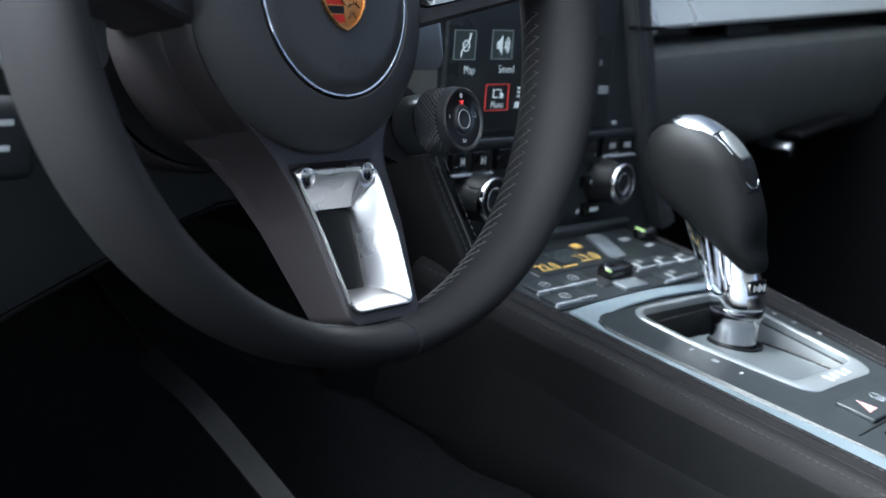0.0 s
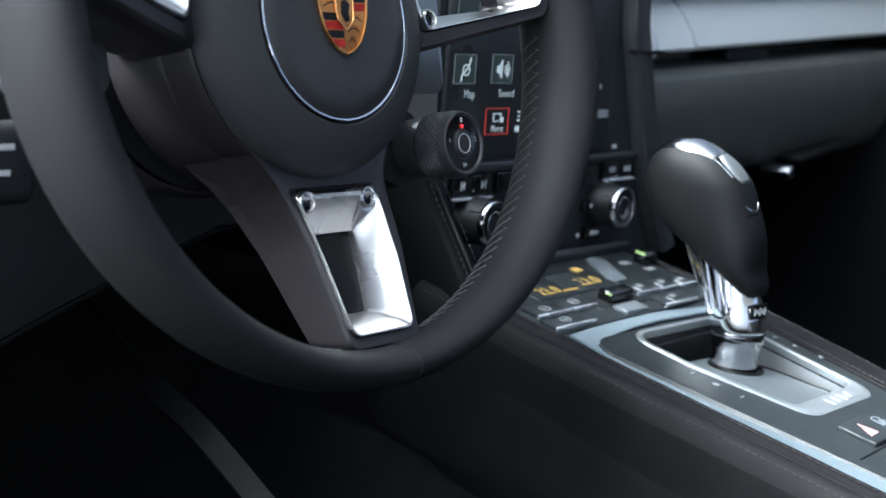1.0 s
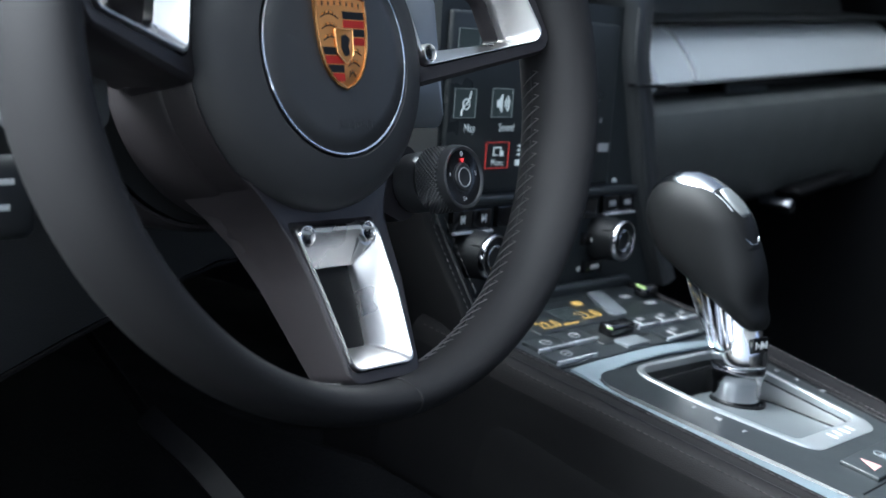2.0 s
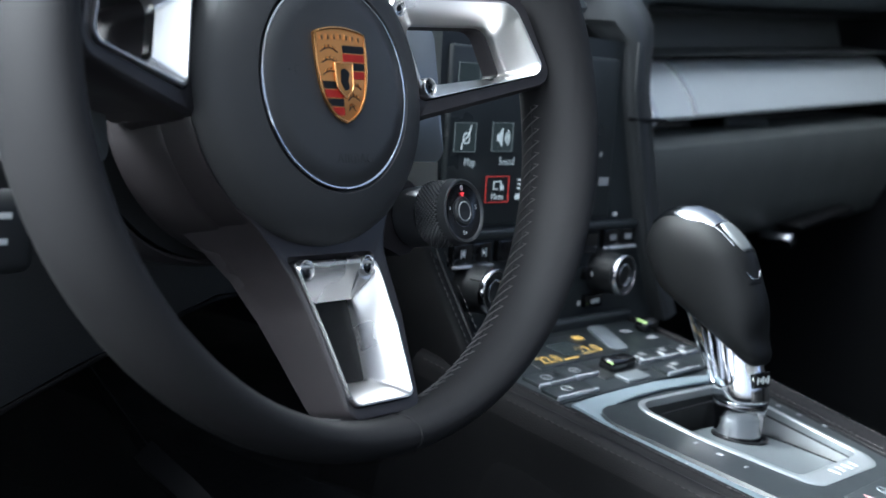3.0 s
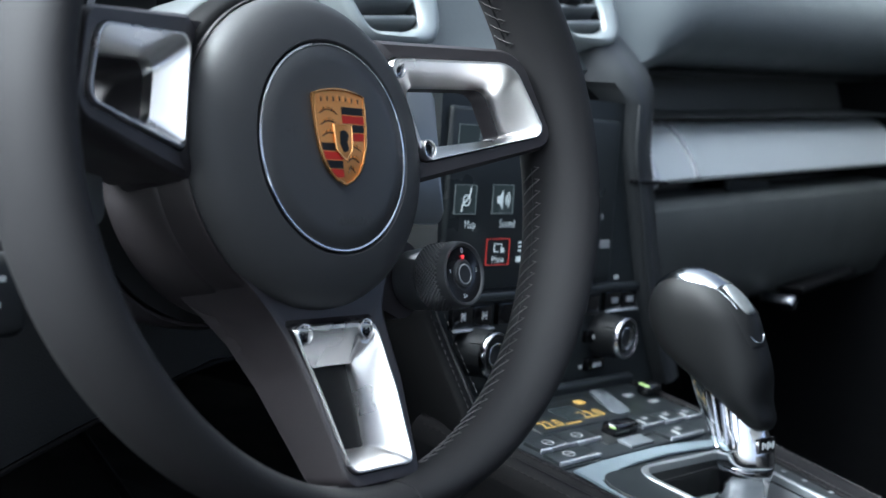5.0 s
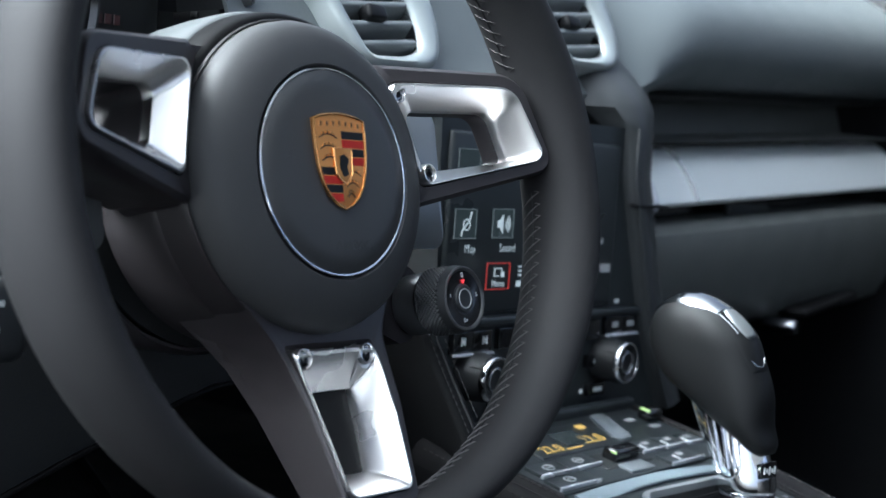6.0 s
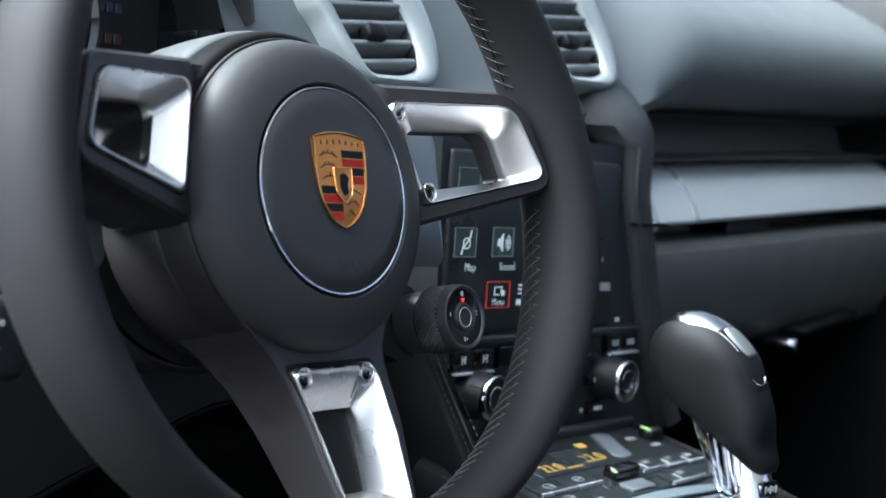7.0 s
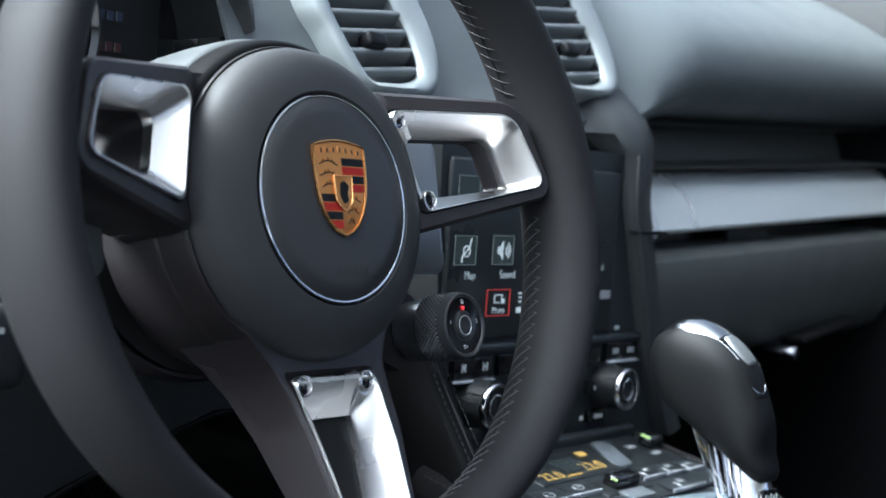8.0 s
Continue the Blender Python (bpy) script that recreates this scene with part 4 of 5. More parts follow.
    for i, (wd, z) in enumerate(((0.006, 0.6540), (0.006, 0.6510), (0.006, 0.6480), (0.010, 0.6420))):
        part("icon", rbox((wd, 0.0005, 0.0012 if i < 3 else 0.004), (-0.0280, y, z), 0, 1), ICON, scr)
    part("clock_bars", rbox((0.014, 0.0005, 0.0065), (0.084, y, 0.651), 0.0004, 1), GREY_MARK, scr, "small grey readout")
    part("icon", rbox((0.0022, 0.0005, 0.004), (0.0775, y, 0.672), 0, 1), GREY_MARK, scr)

    for ob in scr.children:
        ob.location.x = -0.0030
    # ledge under the screen and key rows
    part("ledge", rbox((0.250, 0.010, 0.006), (0.012, SY - 0.002, 0.6165), 0.002), PANEL, top)

    def keys(x0, x1, z0, z1, n, bar=True):
        gap = 0.0008
        wdt = (x1 - x0) / n
        for i in range(n):
            ob = part("key", rbox((wdt - gap, 0.006, z1 - z0), (x0 + wdt * (i + 0.5), SY - 0.002, (z0 + z1) / 2), 0.0008, 2), GLOSS, top)
        if bar:
            part("key_bar", rbox((x1 - x0, 0.004, 0.0020), ((x0 + x1) / 2, SY - 0.006, z0 - 0.0002), 0.0008, 2), BAR, top, "thin chrome bar")
    keys(-0.1040, -0.0600, 0.5950, 0.6105, 2)
    keys(0.0890, 0.1350, 0.5985, 0.6130, 2)
    keys(-0.052, 0.080, 0.5960, 0.6110, 5, False)
    keys(0.066, 0.090, 0.5745, 0.5840, 1, False)
    keys(0.070, 0.094, 0.5520, 0.5620, 1, False)
    keys(-0.055, -0.030, 0.5520, 0.5620, 1, False)
    yk = SY - 0.0056
    # skip symbols
    for x, sgn in ((-0.0930, -1), (-0.0700, 1)):
        t = [Vector((x + sgn * 0.0018, 0.6040)), Vector((x - sgn * 0.0018, 0.6070)), Vector((x - sgn * 0.0018, 0.6010))]
        part("symbol", loft([[Vector((p.x, yk, p.y)) for p in t], [Vector((p.x, yk + 0.001, p.y)) for p in t]]), WHITE, top)
        part("symbol", rbox((0.0007, 0.0008, 0.006), (x + sgn * 0.0024, yk, 0.6040), 0, 1), WHITE, top)
    for x, wdt in ((0.1010, 0.009), (0.1235, 0.010)):
        part("symbol", rbox((wdt, 0.0008, 0.0045), (x, yk, 0.6065), 0.0006, 1), GREY_MARK, top)
    for x, z, wdt in ((0.0785, 0.5790, 0.011), (0.0820, 0.5570, 0.012), (0.058, 0.557, 0.004), (0.0800, 0.6250, 0.003), (0.108, 0.6240, 0.007)):
        part("symbol", rbox((wdt, 0.0008, 0.0035), (x, yk if z < 0.61 else SY - 0.0008, z), 0.0004, 1), WHITE, top)

    # rotary knobs
    for x in (-0.079, 0.0915):
        mm = pose(x, SY, 0.5795, 90, 0, 0)
        kn = part("rotary_knob", lathe([(0.0178, -0.004), (0.0178, 0.002), (0.0170, 0.006), (0.0168, 0.012), (0.0160, 0.014), (0.0160, 0.0225), (0.0152, 0.0245), (0.012, 0.0240), (0.0110, 0.0225), (0.001, 0.0222)], 64, mm), DARK, top, "black rotary knob with chrome ring")
        part("knob_ring", lathe([(0.0163, 0.0215), (0.0164, 0.0240), (0.0154, 0.0256), (0.0142, 0.0256), (0.0138, 0.0240)], 64, mm, cap=False), CHROME, kn, "polished ring")
        part("knob_rim", tube([mm @ Vector((0.0080 * math.cos(i * math.pi / 20), 0.0080 * math.sin(i * math.pi / 20), 0.0244)) for i in range(40)], 0.0006, 6, closed=True), BRUSHED, kn)
        part("knob_inset", lathe([(0.0085, 0.0222), (0.0085, 0.0242), (0.0072, 0.0246), (0.0066, 0.0232), (0.001, 0.0230)], 48, mm), DARK, kn)
        for i in range(3):
            a = 0.5 + i * 2.1
            part("grip_mark", rbox((0.0012, 0.0010, 0.012), (0, 0, 0), 0.0003, 1, mm @ Matrix.Rotation(a, 4, "Z") @ Matrix.Translation((0.0162, 0, 0.017))), DARK, kn)
    return top


stack()


# ---------------------------------------------------------------- centre console
def console():
    top = thing("centre_console", KM, "black leather-edged centre console with silver shifter surround", "centre console")
    XL, S0, S1 = -0.117, 0.098, -0.300

    # top panel with the shifter well cut out
    well = round_poly([(-0.0600, -0.0245, 0.014), (-0.0525, -0.1500, 0.012), (0.0350, -0.1520, 0.012), (0.0545, -0.0285, 0.016)], 0.012, 6)
    n = len(well)
    outer = []
    corners = [(XL, S0), (XL, S1), (0.062, S1), (0.112, S0)]
    per = n // 4
    for c in range(4):
        a, b = Vector(corners[c]), Vector(corners[(c + 1) % 4])
        prev = Vector(corners[c - 1])
        for j in range(per):
            f = (j - (per - 1) / 2) / per
            outer.append(a.lerp(b, f) if f > 0 else a.lerp(prev, -f))
    lo = lambda ring, z: [Vector((p.x, p.y, z)) for p in ring]
    part("top_panel", loft([lo(outer, -0.03), lo(outer, 0.0), lo(well, 0.0), lo(well, -0.006)], caps=False), PANEL, top, "smooth dark grey top panel", 30)

    # silver strip: down both sides and across in front of the shifter
    w0, w1 = 0.0008, 0.0026
    outer_s = [(-0.1225, -0.300), (-0.1195, -0.207), (-0.1180, -0.134), (-0.1133, -0.050), (-0.1071, -0.0150), (-0.1066, -0.0045), (-0.0749, -0.0022), (-0.0383, -0.0018), (0.0, -0.0020), (0.0337, -0.0057), (0.0535, -0.0089), (0.0720, -0.0122), (0.0860, -0.0150)]
    inner_s = [(-0.0930, -0.300), (-0.0983, -0.198), (-0.1062, -0.127), (-0.1096, -0.047), (-0.1070, -0.0320), (-0.1010, -0.0236), (-0.0669, -0.0152), (-0.0417, -0.0131), (-0.0032, -0.0129), (0.0357, -0.0164), (0.0550, -0.0192), (0.0720, -0.0215), (0.0850, -0.0230)]
    rows = [[(a[0], a[1], w0), (a[0], a[1], w1 - 0.0006), (a[0] * 0.98 + b[0] * 0.02, a[1] * 0.98 + b[1] * 0.02, w1), (b[0] * 0.95 + a[0] * 0.05, b[1] * 0.95 + a[1] * 0.05, w1), (b[0], b[1], w1 - 0.0006), (b[0], b[1], w0)] for a, b in zip(outer_s, inner_s)]
    part("silver_strip", sheet(rows), GALVANO, top, "satin silver surround strip", 40)
    # fine marks on the strip
    for s, h in ((-0.084, 0.004), (-0.086, 0.004), (-0.094, 0.008), (-0.106, 0.005)):
        part("strip_mark", rbox((h, 0.0006, 0.0003), (-0.1150, s, w1 + 0.0001), 0, 1), WHITE, top)
    # dark groove and raised inner panel round the gate
    outl = round_poly([(-0.1085, -0.0150, 0.022), (-0.0930, -0.300, 0.002), (0.0250, -0.300, 0.002), (0.0790, -0.0250, 0.016)], 0.01, 6)
    gate_o = round_poly([(-0.0655, -0.0205, 0.020), (-0.0685, -0.0780, 0.080), (-0.0560, -0.1560, 0.014), (0.0380, -0.1590, 0.016), (0.0575, -0.0265, 0.020)], 0.012, 6)
    gate_4 = round_poly([(-0.0640, -0.0225, 0.018), (-0.0550, -0.1545, 0.012), (0.0365, -0.1570, 0.014), (0.0560, -0.0280, 0.018)], 0.012, 6)
    part("inner_panel", loft([lo(outl, 0.0004), lo([p * 0.985 + Vector((CX, -0.09)) * 0.015 for p in outl], 0.0032), lo(gate_4, 0.0032), lo(gate_4, 0.0006)], caps=False), PANEL, top, "raised dark panel round the shifter", 30)
    groove = [Vector((p.x, p.y, 0.0016)) for p in outl if p.y > -0.295]
    part("groove", tube(groove, 0.0011, 6), BLACK, top)

    # shifter gate: a silver frame, its walls and a brushed floor
    gi2 = round_poly([(-0.0595, -0.0245, 0.016), (-0.0615, -0.0780, 0.070), (-0.0505, -0.1400, 0.009), (0.0360, -0.1425, 0.010), (0.0520, -0.0305, 0.016)], 0.012, 6)
    gate = part("shift_gate", loft([lo(gate_o, 0.001), lo(gate_o, 0.0036), lo([p.lerp(q, 0.15) for p, q in zip(gate_o, gi2)], 0.0044), lo([p.lerp(q, 0.85) for p, q in zip(gate_o, gi2)], 0.0042), lo(gi2, 0.0034), lo(gi2, -0.0015)], caps=False), GATE, top, "satin silver shifter gate frame", 40)
    gi3 = [p.lerp(Vector((CX, -0.085)), 0.03) for p in gi2]
    part("gate_wall", loft([lo(gi2, -0.001), lo(gi3, -0.030)], caps=False), DARK, gate, "dark inner wall")
    right = [p for p in gi2 if p.x > 0.020 and p.y < -0.040]
    part("gate_liner", sheet([[Vector((p.x - 0.0008, p.y, -0.002)), Vector((p.x - 0.0018, p.y + 0.0003, -0.018)), Vector((p.x - 0.0030, p.y + 0.0006, -0.027))] for p in sorted(right, key=lambda q: q.y)]), SATIN, gate, "smooth pale liner of the gate", 60)
    part("gate_floor", prism(gi3, -0.034, -0.026), DARK, gate)
    rows = []
    for i in range(11):
        s = -0.046 - 0.093 * i / 10
        x0, x1 = -0.0575 + 0.10 * max(0.0, -s - 0.085), 0.0385 - 0.12 * (-s - 0.046) + 0.003 * math.exp(-((s + 0.092) / 0.022) ** 2)
        rows.append([(x0 + (x1 - x0) * j / 8, s, -0.0165 + 0.0125 * (i / 10) ** 0.8 - 0.0018 * ((j - 3) / 4) ** 2) for j in range(9)])
    part("slide_cover", sheet(rows, 0.0015), COVER, gate, "curved satin sliding cover", 40)
    # black ring laid on the cover as the shadow at the sleeve's foot
    ring = []
    for i in range(40):
        a = 2 * math.pi * i / 40
        at_s = -0.0703 + 0.0178 * math.sin(a)
        ring.append(Vector((0.0100 + 0.0178 * math.cos(a), at_s, -0.0150 + 0.0125 * max(0.0, (-at_s - 0.046) / 0.093) ** 0.8)))
    part("sleeve_shadow", tube(ring, 0.0015, 8, closed=True), BLACK, gate, "black ring painting the shadow where the sleeve meets the cover")
    part("cover_gap", tube([Vector(r[8]) + Vector((0.0004, 0, 0.0012)) for r in rows], 0.0013, 6), BLACK, gate, "dark gap beside the cover")
    for i in range(4):
        part("letter_bar", rbox((0.0026, 0.0078 - 0.001 * (i % 2), 0.0003), (0, 0, 0), 0, 1, Matrix.Translation((-0.0195 + i * 0.0095, -0.1495, 0.0046)) @ Matrix.Rotation(radians(-14 if i % 2 else 8), 4, "Z")), WHITE, gate)
    # printed position marks either side
    for s in (-0.0795, -0.097, -0.1157):
        part("mark", rbox((0.0042, 0.0040 if s == -0.097 else 0.0016, 0.0003), (-0.0760, s, 0.0034), 0, 1), GREY_MARK, top)
    for s in (-0.070, -0.086, -0.106):
        part("mark", rbox((0.004, 0.003, 0.0003), (0.0625, s, 0.0034), 0, 1), GREY_MARK, top)

    # keys behind the gate
    part("hazard_key", rbox((0.090, 0.026, 0.004), (-0.012, -0.184, 0.004), 0.0012), PANEL, top, "dark key with red triangle")
    tri = [Vector((-0.0495, -0.1905)), Vector((-0.0370, -0.1900)), Vector((-0.0400, -0.1770))]
    part("triangle", prism(tri, 0.0060, 0.0064), HAZARD, top, "pale red warning triangle")
    part("mark", tube([(-0.018 + 0.004 * math.cos(a), -0.181 + 0.004 * math.sin(a), 0.0063) for a in [i * math.pi / 8 for i in range(9)]], 0.0005, 6), BLANK, top)
    part("mark", rbox((0.009, 0.006, 0.0004), (-0.018, -0.1845, 0.0062), 0, 1), BLANK, top)
    part("panel_joint", rbox((0.128, 0.0014, 0.001), (-0.0220, -0.1995, 0.0032), 0.0003, 1), BLACK, top)
    part("key", rbox((0.084, 0.040, 0.004), (-0.012, -0.226, 0.0036), 0.0015), PANEL, top)
    part("key_slot", rbox((0.045, 0.004, 0.002), (-0.045, -0.2090, 0.0052), 0.0008), BLACK, top)

    # climate keypad ahead of the shifter
    pad = part("keypad", rbox((0.230, 0.094, 0.004), (0.001, 0.0480, -0.0004), 0.001), PANEL, top, "dark climate control panel")

    def key(x0, s0, x1, s1, bar=True, barlen=None):
        part("key", rbox((x1 - x0, s1 - s0, 0.0034), ((x0 + x1) / 2, (s0 + s1) / 2, 0.0024), 0.0009, 2), PANEL, pad)
        if bar:
            part("key_bar", rbox((x1 - x0 + 0.002, 0.0020, 0.0034), ((x0 + x1) / 2, s0 - 0.0008, 0.0030), 0.0008, 2), BAR, pad, "thin bright key edge")
    key(-0.1035, 0.0240, -0.0700, 0.0385)
    key(-0.0690, 0.0240, -0.0340, 0.0400)
    key(-0.1090, 0.0050, -0.0630, 0.0190)
    for m_x, m_s in ((-0.087, 0.0305), (-0.051, 0.0315), (-0.089, 0.0120)):
        part("mark", tube([(m_x + 0.005 * math.cos(2 * math.pi * i / 12), m_s + 0.0035 * math.sin(2 * math.pi * i / 12), 0.0042) for i in range(12)], 0.0005, 5, closed=True), GREY_MARK, pad)
        part("mark", rbox((0.006, 0.0008, 0.0003), (m_x, m_s, 0.0043), 0, 1), GREY_MARK, pad)
    key(0.0260, 0.0255, 0.0560, 0.0400)
    key(0.0575, 0.0245, 0.0860, 0.0390)
    key(0.0280, 0.0020, 0.0720, 0.0170, True)
    key(0.0880, 0.0235, 0.1120, 0.0380)
    for m_x, m_s in ((0.042, 0.034), (0.072, 0.033), (0.052, 0.011), (0.099, 0.031)):
        part("mark", rbox((0.007, 0.004, 0.0003), (m_x, m_s, 0.0042), 0, 1), GREY_MARK, pad)
        part("mark", rbox((0.0025, 0.007, 0.0003), (m_x - 0.010, m_s - 0.004, 0.0042), 0, 1), WHITE, pad)
    # rocker with a gloss bridge, and the blank beside it
    part("rocker", rbox((0.032, 0.013, 0.010), (-0.003, 0.0270, 0.0055), 0.003, 3), GLOSS, pad, "glossy black rocker")
    part("rocker_tip", rbox((0.0012, 0.005, 0.0014), (-0.0185, 0.0240, 0.0086), 0.0005, 2), GREEN_GLOW, pad, "bright marker edge")
    part("rocker_well", rbox((0.060, 0.022, 0.002), (-0.006, 0.0260, 0.0014), 0.001), DARK, pad)
    part("blank", rbox((0.030, 0.013, 0.003), (-0.007, 0.0105, 0.0022), 0.001), BLANK, pad, "grey blank plate")
    # amber display
    lcd = part("climate_display", rbox((0.108, 0.040, 0.002), (-0.018, 0.0645, 0.0016), 0.0008), SCREEN, pad, "dark display with amber digits")
    part("temperature_readout", word("22.0", 0.0145, pose(-0.0495, 0.0538, 0.0029), 0.0001, squeeze=0.92, thin=0.0), AMBER, lcd, "amber temperature digits")
    part("temperature_readout", word("22.0", 0.0158, pose(0.0063, 0.0569, 0.0029), 0.0001, squeeze=0.95, thin=0.0), AMBER, lcd, "amber temperature digits")
    part("digit_dash", rbox((0.018, 0.0016, 0.0003), (-0.0265, 0.0500, 0.0029), 0, 1), AMBER, lcd)
    part("display_symbol", rbox((0.010, 0.0065, 0.0003), (0.0190, 0.0762, 0.0029), 0.0003, 1), AMBER, lcd)
    part("display_tile", rbox((0.030, 0.020, 0.0004), (-0.012, 0.0640, 0.0028), 0, 1), TILE, lcd)
    # slot and lever on the passenger's side
    slot = round_poly([(0.024, 0.047, 0.006), (0.052, 0.090, 0.006), (0.072, 0.089, 0.008), (0.048, 0.048, 0.008)], 0.006, 5)
    part("slot_plate", prism(slot, 0.001, 0.0034, 0.0006), BLANK, pad, "pale curved plate")
    part("lever_knob", rbox((0.022, 0.013, 0.010), (0.110, 0.0710, 0.006), 0.004, 3), GLOSS, pad, "glossy black lever")
    part("lever_tip", rbox((0.0022, 0.009, 0.0018), (0.1005, 0.0710, 0.0100), 0.0006, 2), GREEN_GLOW, pad, "bright lever tip")
    for m_x, m_s in ((0.086, 0.074), (0.098, 0.058)):
        part("mark", rbox((0.012, 0.005, 0.0003), (m_x, m_s, 0.0020), 0, 1), GREY_MARK, pad)
    part("rear_rail", rbox((0.225, 0.008, 0.010), (CX, 0.0965, 0.004), 0.003), PANEL, pad)

    # padded leather edges with twin stitching
    def inside(s):
        """The inner line of the passenger's padded edge, which widens beside the shifter."""
        f = min(1.0, max(0.0, (0.020 - s) / 0.055))
        return 0.117 - 0.0385 * f * f * (3 - 2 * f) + 0.20 * min(0.0, s + 0.035)

    def outside(s):
        return 0.1275 + 0.19 * min(0.0, s + 0.020)
    skirt = [(0.0278, -0.011), (0.029, -0.016), (0.031, -0.03), (0.0325, -0.05), (0.0345, -0.075), (0.036, -0.098), (0.034, -0.104), (0.026, -0.107)]
    for near_side in (True, False):
        if near_side:
            prof = [(-0.004, -0.002), (-0.0030, 0.0018), (0.001, 0.0042), (0.006, 0.0050), (0.0105, 0.0042), (0.0132, 0.0020), (0.0145, 0.0022), (0.0180, 0.0030), (0.0225, 0.0006), (0.0260, -0.005), (0.028, -0.012)]
            put = lambda s, a: XL - a
            seams, stitch, r = ((0.0137, 0.0018),), ((0.0075, 0.0052), (0.0235, -0.0008)), 0.00042
        else:
            prof = [(-0.03, -0.003), (0.0, 0.0010), (0.05, 0.0022), (0.12, 0.0016), (0.22, 0.0005), (0.30, 0.0012), (0.46, 0.0030), (0.62, 0.0038), (0.78, 0.0030), (0.90, 0.0006), (0.97, -0.003), (1.0, -0.011)]
            put = lambda s, a: inside(s) + (outside(s) - inside(s)) * a
            seams, stitch, r = ((0.22, 0.0010),), ((0.33, 0.0019), (0.86, 0.0020)), 0.00055
        span = [0.10 - 0.42 * i / 60 for i in range(61)]
        part("edge_roll", sheet([[(put(s, a), s, h) for a, h in prof] for s in span]), ROLL, top, "padded stitched leather edge", 60)
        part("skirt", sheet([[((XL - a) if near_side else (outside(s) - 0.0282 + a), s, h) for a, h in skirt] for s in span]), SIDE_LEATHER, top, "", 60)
        for a, h in stitch:
            part("stitching", dashes([Vector((put(s, a), s, h)) for s in span[1:-1]], 0.0034, 0.0016, r, Vector((0, 0, 0.0001))), THREAD, top, "fine row of stitches")
        for a, h in seams:
            part("seam", tube([Vector((put(s, a), s, h)) for s in span], 0.0006, 6), BLACK, top)
    return top


console()


def console_side():
    """Leather side of the console: from the stack's edge down past the seat."""
    top = thing("console_side", Matrix.Translation((-0.0098, -0.0078, 0.0008)), "black leather side panel of the centre console", "side panel")
    rows = []
    ridge = smooth_line([(-0.130, 0.210, 0.690), (-0.126, 0.165, 0.640), (-0.129, 0.130, 0.590), (-0.137, 0.100, 0.556), (-0.1440, 0.072, 0.5235), (-0.1465, 0.04, 0.500), (-0.1465, -0.04, 0.479), (-0.1465, -0.16, 0.4545), (-0.1465, -0.30, 0.426)], 5)
    for p in ridge:
        low = 0.420 + 0.03 * max(0, p.y) - 0.20 * max(0, -p.y - 0.02)
        rows.append([(p.x + 0.02, p.y + 0.004, p.z + 0.001), (p.x + 0.004, p.y, p.z), (p.x - 0.001, p.y - 0.002, p.z - 0.008), (p.x - 0.004, p.y, p.z * 0.6 + low * 0.4), (p.x - 0.007, p.y, p.z * 0.3 + low * 0.7), (p.x - 0.010, p.y, low), (p.x - 0.004, p.y, low - 0.008)])
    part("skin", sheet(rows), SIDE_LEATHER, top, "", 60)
    front = ridge[:26]
    for off in (0.000, 0.012):
        line = [p + Vector((0.003 + off, -0.0022 - off * 0.2, 0.001)) for p in front]
        part("stitching", dashes(line, 0.0034, 0.0018, 0.00042, Vector((0, -0.0003, 0.0003))), THREAD, top, "fine row of stitches")
    part("seam", tube([p + Vector((0.009, -0.003, 0.001)) for p in front], 0.0008, 6), BLACK, top)
    return top


console_side()


